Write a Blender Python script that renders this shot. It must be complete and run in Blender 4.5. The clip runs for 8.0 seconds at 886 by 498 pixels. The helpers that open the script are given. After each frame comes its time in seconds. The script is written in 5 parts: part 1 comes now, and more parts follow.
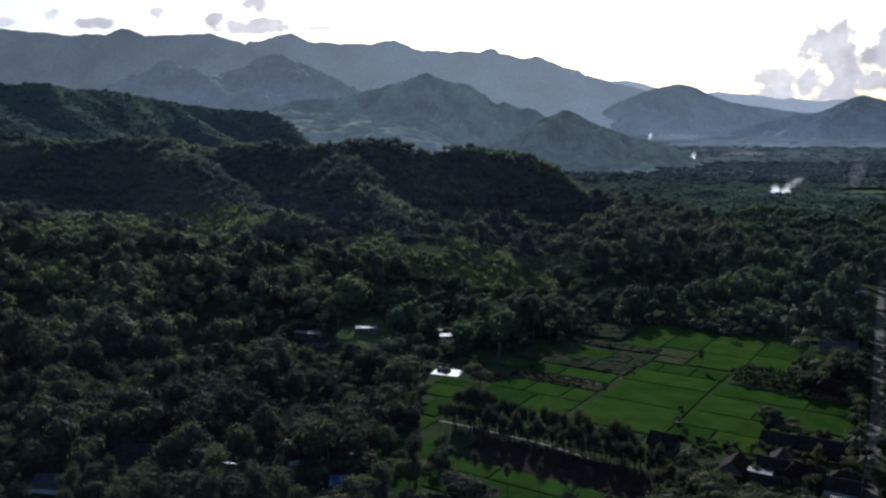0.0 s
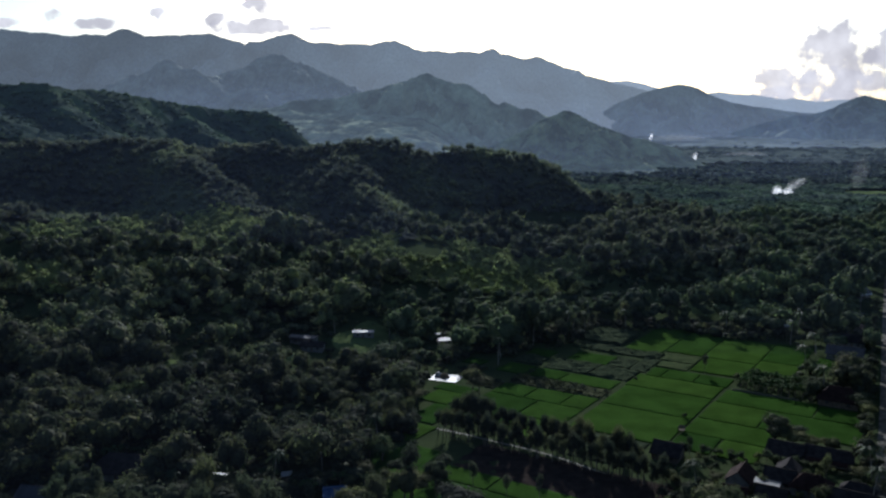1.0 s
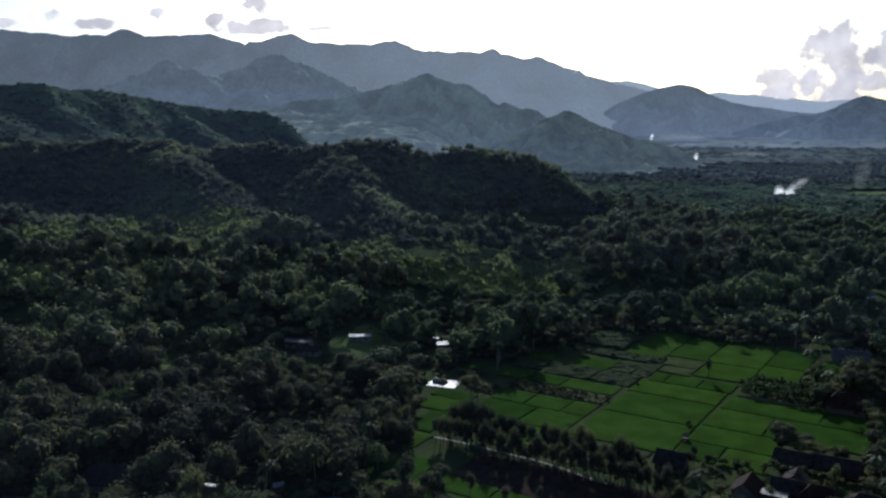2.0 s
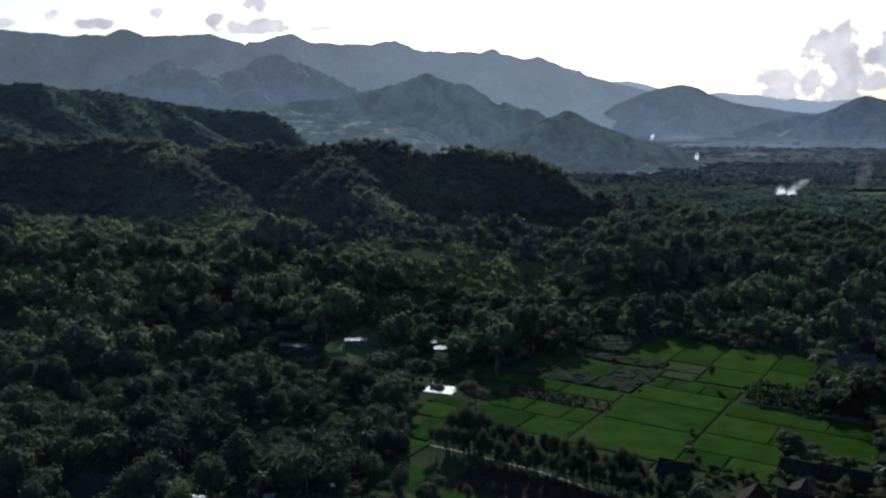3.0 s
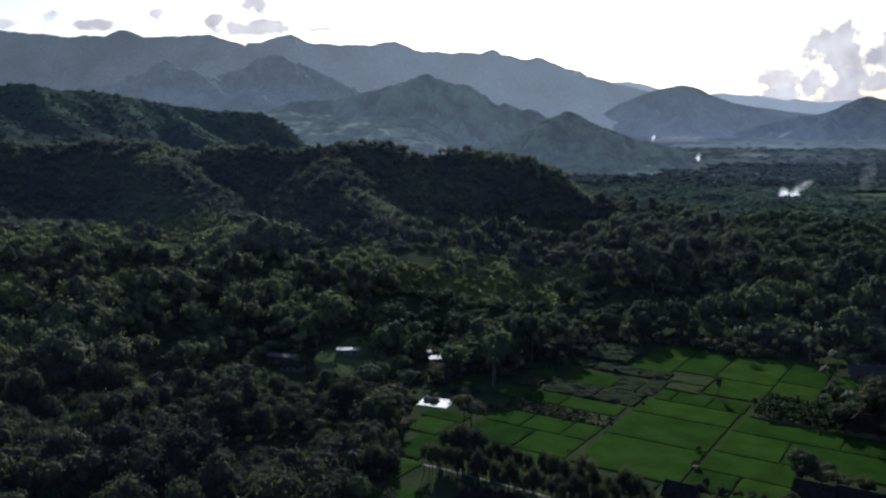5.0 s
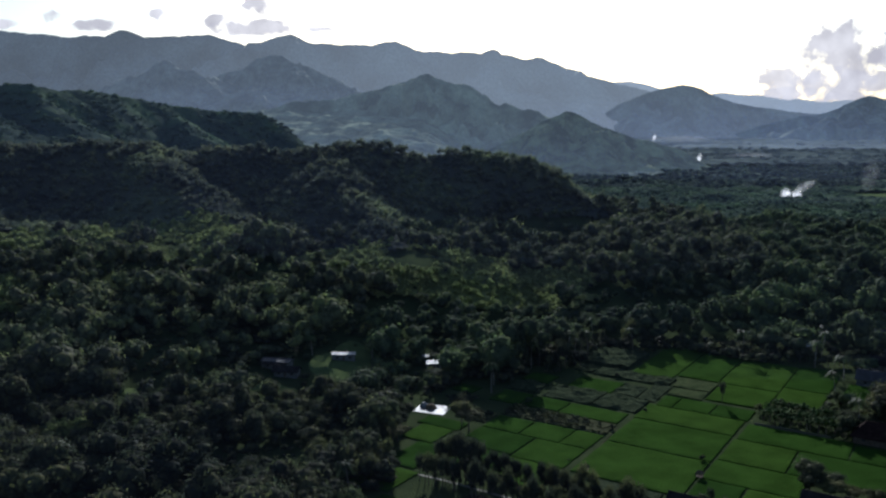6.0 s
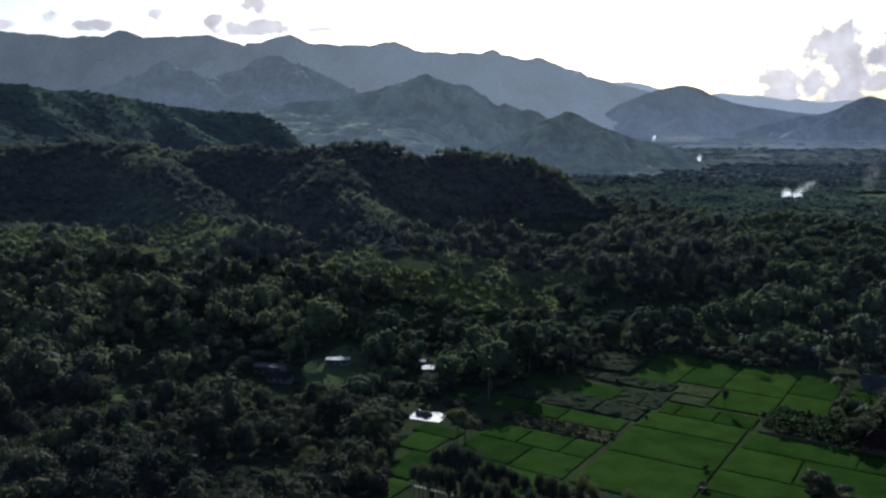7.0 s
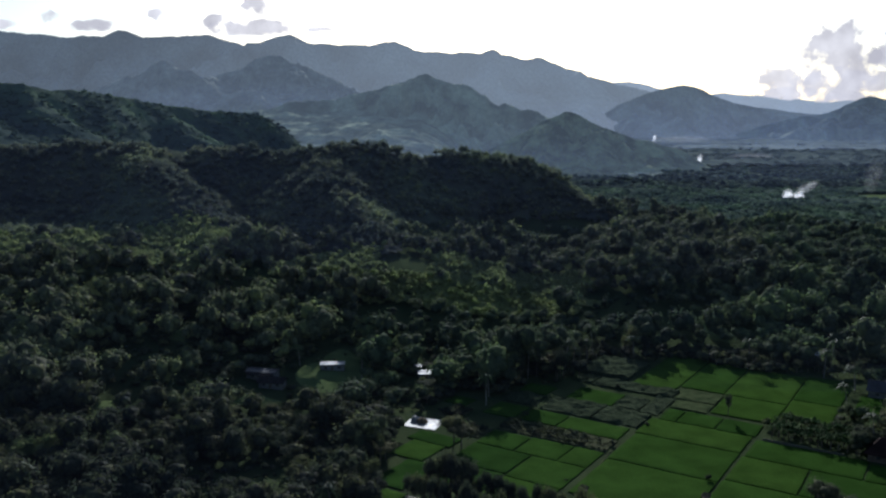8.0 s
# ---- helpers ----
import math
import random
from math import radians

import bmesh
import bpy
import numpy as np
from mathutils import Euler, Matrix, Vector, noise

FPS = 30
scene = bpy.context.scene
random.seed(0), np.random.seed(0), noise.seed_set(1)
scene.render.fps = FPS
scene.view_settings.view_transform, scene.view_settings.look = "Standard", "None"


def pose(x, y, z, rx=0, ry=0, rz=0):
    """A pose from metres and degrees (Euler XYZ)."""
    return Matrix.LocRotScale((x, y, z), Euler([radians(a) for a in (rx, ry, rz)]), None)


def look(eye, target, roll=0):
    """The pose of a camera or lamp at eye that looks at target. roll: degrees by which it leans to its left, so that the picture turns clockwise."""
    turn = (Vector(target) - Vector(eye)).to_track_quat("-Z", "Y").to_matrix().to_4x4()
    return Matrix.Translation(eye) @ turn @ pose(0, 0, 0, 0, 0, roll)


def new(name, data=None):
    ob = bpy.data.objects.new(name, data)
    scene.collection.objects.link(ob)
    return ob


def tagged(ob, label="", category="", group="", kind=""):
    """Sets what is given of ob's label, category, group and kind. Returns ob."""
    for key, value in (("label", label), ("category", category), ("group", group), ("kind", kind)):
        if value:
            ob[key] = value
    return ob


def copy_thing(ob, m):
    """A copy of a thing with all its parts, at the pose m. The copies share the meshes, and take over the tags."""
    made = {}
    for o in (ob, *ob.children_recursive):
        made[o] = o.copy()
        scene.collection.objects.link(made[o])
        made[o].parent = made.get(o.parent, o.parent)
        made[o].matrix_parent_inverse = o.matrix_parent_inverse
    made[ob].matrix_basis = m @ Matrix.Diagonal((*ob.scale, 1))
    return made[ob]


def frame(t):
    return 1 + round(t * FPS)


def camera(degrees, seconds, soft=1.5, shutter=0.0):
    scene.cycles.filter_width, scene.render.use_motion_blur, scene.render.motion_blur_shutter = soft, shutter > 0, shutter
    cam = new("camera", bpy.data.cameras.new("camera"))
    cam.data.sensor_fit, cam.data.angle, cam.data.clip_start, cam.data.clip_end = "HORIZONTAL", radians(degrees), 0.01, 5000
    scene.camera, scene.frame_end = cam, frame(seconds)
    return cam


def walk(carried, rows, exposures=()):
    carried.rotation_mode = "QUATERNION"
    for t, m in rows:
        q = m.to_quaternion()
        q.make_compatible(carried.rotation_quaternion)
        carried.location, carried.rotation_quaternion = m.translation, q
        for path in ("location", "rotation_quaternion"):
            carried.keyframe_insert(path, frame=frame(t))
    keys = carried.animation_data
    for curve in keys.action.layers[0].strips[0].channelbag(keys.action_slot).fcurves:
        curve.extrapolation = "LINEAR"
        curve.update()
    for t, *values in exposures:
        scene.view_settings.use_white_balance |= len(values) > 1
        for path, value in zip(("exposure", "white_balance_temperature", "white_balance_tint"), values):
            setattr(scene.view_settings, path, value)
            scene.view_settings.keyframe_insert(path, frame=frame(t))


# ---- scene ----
cam = camera(56.0, 8.0, 2.35)
METRES, EYE, TILT, LEAN, TURN = 61.7, 100.0, -8.26, 0.0, 0.0
SIDE = 0.586
ROWS = [
    (0.0, 0.0, 0.0, 0.0, 0.0, 0.0, -0.0),
    (0.5, 0.0125, 0.0577, 0.014, 0.02, 0.02, 0.0),
    (1.0, 0.0279, 0.1167, 0.0285, 0.05, 0.03, 0.0),
    (1.5, 0.0422, 0.1753, 0.0422, 0.07, 0.04, 0.01),
    (3.0, 0.0883, 0.3483, 0.0873, 0.11, 0.05, 0.01),
    (3.5, 0.1043, 0.407, 0.1022, 0.12, 0.06, 0.02),
    (4.0, 0.1207, 0.465, 0.1174, 0.13, 0.07, 0.02),
    (4.5, 0.1366, 0.5235, 0.1323, 0.13, 0.10, 0.03),
    (6.0, 0.191, 0.6988, 0.1742, 0.21, 0.12, 0.07),
    (6.5, 0.2097, 0.7613, 0.1895, 0.2, 0.13, 0.08),
    (7.0, 0.2273, 0.8201, 0.203, 0.19, 0.14, 0.08),
    (7.5, 0.2461, 0.8782, 0.2159, 0.19, 0.14, 0.08),
    (8.0, 0.266, 0.936, 0.2282, 0.2, 0.15, 0.07),
]
walk(cam, [(t, pose(0, 0, EYE, TILT, LEAN, TURN) @ pose(METRES * SIDE * x, METRES * y, METRES * SIDE * z, 90 + pitch, roll, yaw)) for t, x, y, z, yaw, pitch, roll in ROWS],
     exposures=[(0.0, 0.54, 5850, 10), (8.0, 0.54, 5850, 10)])

# ---------------------------------------------------------------- light
SUN_ELEV, SUN_TURN = 21.0, -3.0     # degrees; the sun stands ahead, a little to the right
world = bpy.data.worlds.new("sky")
scene.world = world
world.use_nodes = True
wn = world.node_tree
sky = wn.nodes.new("ShaderNodeTexSky")
sky.sky_type, sky.sun_disc = "NISHITA", False
sky.sun_elevation, sky.sun_rotation = radians(SUN_ELEV), radians(-SUN_TURN)
sky.air_density, sky.dust_density, sky.ozone_density = 1.0, 1.3, 2.0
background = wn.nodes["Background"]
background.inputs["Strength"].default_value = 0.078
wn.links.new(sky.outputs[0], background.inputs["Color"])
sun = new("sun", bpy.data.lights.new("sun", "SUN"))
sun.data.energy, sun.data.angle, sun.data.color = 5.0, radians(0.6), (1.0, 0.975, 0.94)
sun.matrix_world = look((0, 0, 0), (-0.05, -math.cos(radians(SUN_ELEV)), -math.sin(radians(SUN_ELEV))))

# ---------------------------------------------------------------- noise
LATTICE = np.random.RandomState(5).rand(256, 256)


def value_noise(x, y):
    xi, yi = np.floor(x).astype(int), np.floor(y).astype(int)
    fx, fy = x - xi, y - yi
    fx, fy = fx * fx * (3 - 2 * fx), fy * fy * (3 - 2 * fy)
    a, b = LATTICE[xi % 256, yi % 256], LATTICE[(xi + 1) % 256, yi % 256]
    c, d = LATTICE[xi % 256, (yi + 1) % 256], LATTICE[(xi + 1) % 256, (yi + 1) % 256]
    return (a * (1 - fx) + b * fx) * (1 - fy) + (c * (1 - fx) + d * fx) * fy - 0.5


def fbm(x, y, size, octaves=4):
    total, gain = 0.0, 1.0
    for k in range(octaves):
        total = total + gain * value_noise(x / size + 17.3 * k, y / size + 9.1 * k)
        size, gain = size * 0.5, gain * 0.5
    return total


def ridged(x, y, size, octaves=4):
    total, gain = 0.0, 1.0
    for k in range(octaves):
        total = total + gain * (0.5 - 2 * np.abs(value_noise(x / size + 31.7 * k, y / size + 5.3 * k)))
        size, gain = size * 0.5, gain * 0.5
    return total


def step(a, b, v):
    k = np.clip((v - a) / (b - a), 0, 1)
    return k * k * (3 - 2 * k)


def tent(x, y, line, slope, soft=6.0):
    """The height of a ridge that follows a line of (x, y, height) and falls away at a slope."""
    best = np.full(np.shape(x), -1e4)
    for (ax, ay, az), (bx, by, bz) in zip(line, line[1:]):
        dx, dy = bx - ax, by - ay
        k = np.clip(((x - ax) * dx + (y - ay) * dy) / (dx * dx + dy * dy), 0, 1)
        d = np.hypot(x - ax - k * dx, y - ay - k * dy)
        h = az + k * (bz - az) - slope * (np.sqrt(d * d + soft * soft) - soft)
        best = np.maximum(best, h)
    return best


# ---------------------------------------------------------------- the lie of the land
CREST = [(-620, 560, 84), (-357, 600, 80), (-309, 620, 83), (-278, 640, 84), (-245, 660, 87), (-223, 670, 87), (-198, 700, 82), (-152, 720, 82), (-116, 725, 80), (-87, 715, 82), (-63, 708, 83), (-36, 720, 82), (-9, 735, 79), (35, 750, 80), (74, 752, 76), (88, 745, 67), (105, 730, 52), (126, 710, 38), (145, 690, 28), (172, 670, 18), (205, 650, 10)]
SPUR_LEFT = [(-224, 668, 86), (-201, 640, 75), (-177, 614, 64), (-152, 588, 52), (-139, 568, 47), (-128, 540, 37), (-116, 520, 27)]
SPUR_MIDDLE = [(-83, 712, 81), (-80, 668, 70), (-67, 632, 63), (-54, 596, 53), (-42, 560, 40), (-28, 536, 29), (-8, 522, 22)]
SPUR_WEST = [(-300, 625, 84), (-296, 596, 70), (-282, 570, 54), (-275, 540, 42)]
FAR_HILL = [(-900, 1060, 172), (-687, 1080, 162), (-557, 1100, 156), (-534, 1110, 155), (-501, 1130, 147), (-485, 1180, 147), (-467, 1230, 142), (-416, 1320, 135), (-351, 1400, 122), (-307, 1450, 121), (-285, 1480, 107), (-250, 1500, 77), (-215, 1500, 52), (-170, 1500, 20)]
FAR_SPUR = [(-517, 1105, 153), (-477, 1060, 124), (-450, 1030, 109), (-418, 1000, 89), (-370, 950, 70)]
FAR_SPUR_2 = [(-416, 1320, 133), (-381, 1260, 113), (-353, 1220, 96), (-290, 1140, 70)]
FAR_SPUR_3 = [(-690, 1080, 160), (-600, 1025, 140), (-545, 975, 120), (-500, 920, 98), (-460, 870, 76)]


def land(x, y):
    """The height of the ground."""
    x, y = np.asarray(x, float), np.asarray(y, float)
    s = y - (335 + 95 * step(-70, 70, x))
    apron = 23 * step(-10, 190, s) * (1 - step(110, 330, x)) * (1 - step(900, 1300, y))
    apron = apron + 0.085 * np.maximum(0, -x - 60) * step(60, 420, y + 0.2 * x)
    apron = apron + 7 * np.exp(-((x + 14) / 50) ** 2 - ((y - 505) / 38) ** 2)
    for cx, cy, rx, ry, deep in ((35, 660, 85, 60, 18), (-125, 650, 34, 50, 15), (-240, 585, 40, 40, 12)):
        apron = apron - deep * np.exp(-((x - cx) / rx) ** 2 - ((y - cy) / ry) ** 2)
    hills = np.full(x.shape, -1e4)
    for line, slope, soft in ((CREST, 0.95, 16), (SPUR_LEFT, 0.8, 15), (SPUR_MIDDLE, 0.75, 15), (SPUR_WEST, 0.8, 12), (FAR_HILL, 0.8, 10), (FAR_SPUR, 0.6, 8), (FAR_SPUR_2, 0.7, 10), (FAR_SPUR_3, 0.36, 20)):
        hills = np.maximum(hills, tent(x, y, line, slope, soft))
    hills = hills + 8 * (fbm(x, y, 70) - 0.05) * step(10, 60, hills)
    k = 6.0
    h = np.maximum(apron, hills) + k * np.exp(-np.abs(apron - hills) / k)
    h = np.where(hills < -100, apron, h)
    rough = step(20, 120, s) * (1 - step(250, 450, x)) + step(700, 1500, y)
    return h + 6.5 * fbm(x, y, 75) * np.clip(rough, 0, 1) + 46 * step(1900, 4300, y)


# field axes: u runs up the plots, v across them
ORIGIN, U, V = (80.7, 274.4), (0.545, 0.839), (0.839, -0.545)
FIELD_TURN = math.degrees(math.atan2(V[1], V[0]))


def field(u, v):
    return ORIGIN[0] + u * U[0] + v * V[0], ORIGIN[1] + u * U[1] + v * V[1]


def to_field(x, y):
    dx, dy = x - ORIGIN[0], y - ORIGIN[1]
    return dx * U[0] + dy * U[1], dx * V[0] + dy * V[1]


# ---------------------------------------------------------------- materials
def material(name, roughness=0.8, specular=0.3):
    m = bpy.data.materials.new(name)
    m.use_nodes = True
    nt = m.node_tree
    bsdf = nt.nodes["Principled BSDF"]
    bsdf.inputs["Roughness"].default_value = roughness
    bsdf.inputs["Specular IOR Level"].default_value = specular
    return m, nt, bsdf


def noise_node(nt, size, detail=4.0, space="Object"):
    co = nt.nodes.new("ShaderNodeTexCoord") if space == "Object" else nt.nodes.new("ShaderNodeNewGeometry")
    tex = nt.nodes.new("ShaderNodeTexNoise")
    tex.inputs["Scale"].default_value, tex.inputs["Detail"].default_value = 1.0 / size, detail
    nt.links.new(co.outputs["Object" if space == "Object" else "Position"], tex.inputs["Vector"])
    return tex.outputs["Fac"]


def ramp(nt, fac, *stops):
    r = nt.nodes.new("ShaderNodeValToRGB")
    while len(r.color_ramp.elements) < len(stops):
        r.color_ramp.elements.new(0.5)
    for e, (p, c) in zip(r.color_ramp.elements, stops):
        e.position, e.color = p, (*c, 1)
    nt.links.new(fac, r.inputs["Fac"])
    return r.outputs["Color"]


def mix(nt, fac, a, b, how="MIX"):
    n = nt.nodes.new("ShaderNodeMix")
    n.data_type, n.blend_type = "RGBA", how
    for socket, value in ((n.inputs["Factor"], fac), (n.inputs["A"], a), (n.inputs["B"], b)):
        if isinstance(value, bpy.types.NodeSocket):
            nt.links.new(value, socket)
        elif isinstance(value, tuple):
            socket.default_value = (*value, 1)
        else:
            socket.default_value = value
    return n.outputs["Result"]


def bump(nt, bsdf, height, strength=0.5, distance=0.1):
    b = nt.nodes.new("ShaderNodeBump")
    b.inputs["Strength"].default_value, b.inputs["Distance"].default_value = strength, distance
    nt.links.new(height, b.inputs["Height"])
    nt.links.new(b.outputs["Normal"], bsdf.inputs["Normal"])


def surface(name, dark, light, size=1.0, fine=0.1, roughness=0.8, relief=0.3, depth=0.03, specular=0.06, space="Object"):
    """A surface whose colour wavers between two at two scales, with a fine relief."""
    m, nt, bsdf = material(name, roughness, specular)
    coarse, grain = noise_node(nt, size, 5, space), noise_node(nt, fine, 3, space)
    colour = ramp(nt, coarse, (0.3, dark), (0.7, light))
    colour = mix(nt, 0.35, colour, ramp(nt, grain, (0.3, (0.35, 0.35, 0.35)), (0.7, (1, 1, 1))), "MULTIPLY")
    nt.links.new(colour, bsdf.inputs["Base Color"])
    bump(nt, bsdf, grain, relief, depth)
    return m


def foliage(name, tones, single=True, through_light=0.25, roughness=0.75, gloss=0.008, patchy=0.75):
    """Leaves: each tree its own green, light through the blades; over tens of metres, yellower growth with lit and
    shaded tones painted in.
    """
    m, nt, bsdf = material(name, roughness, gloss)
    if single:
        rnd = nt.nodes.new("ShaderNodeObjectInfo").outputs["Random"]
    else:
        rnd = ramp(nt, noise_node(nt, 7.0, 2, "World"), (0.32, (0, 0, 0)), (0.68, (1, 1, 1)))
    own = ramp(nt, rnd, *[(i / (len(tones) - 1), c) for i, c in enumerate(tones)])
    patch = noise_node(nt, 60.0, 3, "World")
    colour = mix(nt, patchy, own, ramp(nt, patch, (0.37, (0.50, 0.58, 0.70)), (0.5, (1, 1, 1)), (0.63, (1.42, 1.55, 1.22))), "MULTIPLY")
    spots = noise_node(nt, 0.9, 2, "World")
    colour = mix(nt, 0.6, colour, ramp(nt, spots, (0.3, (0.70, 0.70, 0.72)), (0.7, (1.18, 1.18, 1.10))), "MULTIPLY")
    nt.links.new(colour, bsdf.inputs["Base Color"])
    bump(nt, bsdf, spots, 0.5, 0.4)
    glow = nt.nodes.new("ShaderNodeBsdfTranslucent")
    nt.links.new(mix(nt, 1.0, colour, (0.96, 1.12, 0.92), "MULTIPLY"), glow.inputs["Color"])
    blend = nt.nodes.new("ShaderNodeMixShader")
    blend.inputs["Fac"].default_value = through_light
    nt.links.new(bsdf.outputs[0], blend.inputs[1])
    nt.links.new(glow.outputs[0], blend.inputs[2])
    nt.links.new(blend.outputs[0], nt.nodes["Material Output"].inputs["Surface"])
    return m


# greens step paler and greyer by distance: aerial haze put into the leaf colour
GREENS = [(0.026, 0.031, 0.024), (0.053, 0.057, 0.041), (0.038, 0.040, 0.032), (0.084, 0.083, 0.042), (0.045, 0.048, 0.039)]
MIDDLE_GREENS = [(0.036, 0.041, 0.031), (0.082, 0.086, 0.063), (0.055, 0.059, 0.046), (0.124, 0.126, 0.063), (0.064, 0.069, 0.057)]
HAZED_HILL_GREENS = [(0.061, 0.065, 0.064), (0.122, 0.125, 0.106), (0.088, 0.090, 0.086), (0.170, 0.166, 0.100), (0.104, 0.105, 0.097)]
LEAVES = foliage("tree leaves", GREENS, through_light=0.38)
PALE_LEAVES = foliage("pale tree leaves", [(0.083, 0.100, 0.045), (0.107, 0.123, 0.050), (0.093, 0.109, 0.052)])
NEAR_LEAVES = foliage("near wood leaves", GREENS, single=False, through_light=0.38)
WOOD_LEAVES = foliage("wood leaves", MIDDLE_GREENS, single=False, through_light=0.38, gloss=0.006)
# darker copy of the slope wood: shade among tall trees put into the colour
SHADED_VALLEY_LEAVES = foliage("valley wood leaves darkened for shade", [(0.033, 0.043, 0.031), (0.067, 0.081, 0.053), (0.047, 0.058, 0.041), (0.099, 0.113, 0.055), (0.056, 0.068, 0.049)], single=False, through_light=0.38, gloss=0.006)
# scrub green raised: sunlight on the open slopes is put into the colour
SUNLIT_SCRUB_LEAVES = foliage("scrub leaves paled for sunlight", [(0.135, 0.150, 0.076), (0.219, 0.234, 0.106), (0.173, 0.191, 0.091)], single=False, through_light=0.58, gloss=0.004, patchy=0.25)
HAZED_HILL_LEAVES = foliage("hill wood leaves paled for haze", HAZED_HILL_GREENS, single=False, through_light=0.42, gloss=0.002)
# lowered leaf tone: the shade inside the canopy is put into the colour
SHADED_INFILL_LEAVES = foliage("canopy infill leaves darkened for shade", [(0.037, 0.041, 0.037), (0.051, 0.053, 0.044), (0.043, 0.047, 0.044)], single=False, through_light=0.0, gloss=0.0)
HAZED_FAR_LEAVES = foliage("far wood leaves paled for haze", [(0.053, 0.072, 0.061), (0.086, 0.109, 0.087), (0.067, 0.088, 0.075)], single=False, through_light=0.35, gloss=0.0)
HAZED_DISTANT_LEAVES = foliage("distant wood leaves paled for haze", [(0.054, 0.064, 0.068), (0.084, 0.095, 0.095), (0.067, 0.077, 0.083)], single=False, through_light=0.35, gloss=0.0)
BARK = surface("bark", (0.07, 0.055, 0.04), (0.18, 0.15, 0.12), 0.6, 0.08, 0.9, 0.6)
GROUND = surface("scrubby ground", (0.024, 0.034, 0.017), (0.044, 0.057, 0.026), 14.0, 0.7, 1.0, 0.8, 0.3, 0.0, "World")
def rice_material():
    """Young rice: each plot its own green, mottled by water and growth."""
    m, nt, bsdf = material("young rice", 1.0, 0.0)
    own = nt.nodes.new("ShaderNodeObjectInfo").outputs["Random"]
    colour = ramp(nt, own, (0.0, (0.0155, 0.036, 0.0075)), (0.5, (0.0212, 0.047, 0.0088)), (1.0, (0.0282, 0.056, 0.0104)))
    for size, low, high in ((9.0, 0.72, 1.25), (0.45, 0.6, 1.15)):
        n = noise_node(nt, size, 4, "World")
        colour = mix(nt, 0.8, colour, ramp(nt, n, (0.3, (low, low, low)), (0.7, (high, high, high))), "MULTIPLY")
    nt.links.new(colour, bsdf.inputs["Base Color"])
    bump(nt, bsdf, n, 0.7, 0.15)
    return m


RICE = rice_material()
CROP = surface("ripening crop", (0.016, 0.024, 0.014), (0.046, 0.056, 0.032), 1.4, 0.4, 1.0, 0.9, 0.3, 0.0, "World")
PALE_FIELD = surface("pale dry field", (0.11, 0.13, 0.085), (0.19, 0.205, 0.14), 30.0, 4.0, 1.0, 0.6, 0.3, 0.0, "World")
PALE_CROP = surface("pale thin crop", (0.026, 0.039, 0.017), (0.060, 0.072, 0.034), 3.0, 0.5, 1.0, 0.9, 0.3, 0.0, "World")
WEEDS = surface("weedy bund", (0.027, 0.036, 0.018), (0.070, 0.070, 0.040), 2.0, 0.4, 1.0, 0.9, 0.25, 0.0, "World")
GRASS = surface("rough grass", (0.055, 0.080, 0.034), (0.092, 0.118, 0.048), 6.0, 0.5, 1.0, 0.8, 0.2, 0.0, "World")
PATH = surface("trodden pale dirt", (0.09, 0.085, 0.07), (0.20, 0.185, 0.16), 1.5, 0.3, 0.9, 0.5, 0.05, 0.1, "World")
# bare brown earth, with the shade of the track trees put into its colour
SHADED_SOIL = surface("bare soil darkened for shade", (0.016, 0.013, 0.012), (0.034, 0.027, 0.023), 3.0, 0.4, 1.0, 0.8, 0.15, 0.0, "World")
ASPHALT = surface("worn dusty asphalt", (0.045, 0.043, 0.038), (0.145, 0.138, 0.118), 3.0, 0.2, 0.95, 0.3, 0.02, 0.02, "World")


# ---------------------------------------------------------------- mesh helpers
def mesh_of(name, verts, faces, mats=(), smooth=False):
    """A mesh from arrays of vertices and of faces that all have as many corners."""
    me = bpy.data.meshes.new(name)
    verts, faces = np.asarray(verts, np.float32), np.asarray(faces, np.int32)
    n = faces.shape[1]
    me.vertices.add(len(verts))
    me.vertices.foreach_set("co", verts.ravel())
    me.loops.add(faces.size)
    me.loops.foreach_set("vertex_index", faces.ravel())
    me.polygons.add(len(faces))
    me.polygons.foreach_set("loop_start", np.arange(0, faces.size, n, dtype=np.int32))
    me.polygons.foreach_set("use_smooth", np.full(len(faces), smooth))
    me.update(calc_edges=True)
    for m in mats:
        me.materials.append(m)
    return me


def part(name, bm, mat, parent, label=""):
    """Links a bmesh as one mesh object under a thing or a part."""
    me = bpy.data.meshes.new(name)
    bm.to_mesh(me)
    bm.free()
    me.materials.append(mat)
    ob = new(name, me)
    ob.parent = parent
    return tagged(ob, label)


def grid_faces(rows, cols):
    i = np.arange((rows - 1) * cols).reshape(rows - 1, cols)[:, :-1].ravel()
    return np.stack([i, i + 1, i + cols + 1, i + cols], 1)


def box(bm, x0, x1, y0, y1, z0, z1, bevel=0.0):
    got = bmesh.ops.create_cube(bm, size=1.0)["verts"]
    for v in got:
        v.co = ((x0 + x1) / 2 + v.co.x * (x1 - x0), (y0 + y1) / 2 + v.co.y * (y1 - y0), (z0 + z1) / 2 + v.co.z * (z1 - z0))
    if bevel:
        bmesh.ops.bevel(bm, geom=list({e for v in got for e in v.link_edges}), offset=bevel, segments=1, affect="EDGES")
    return got


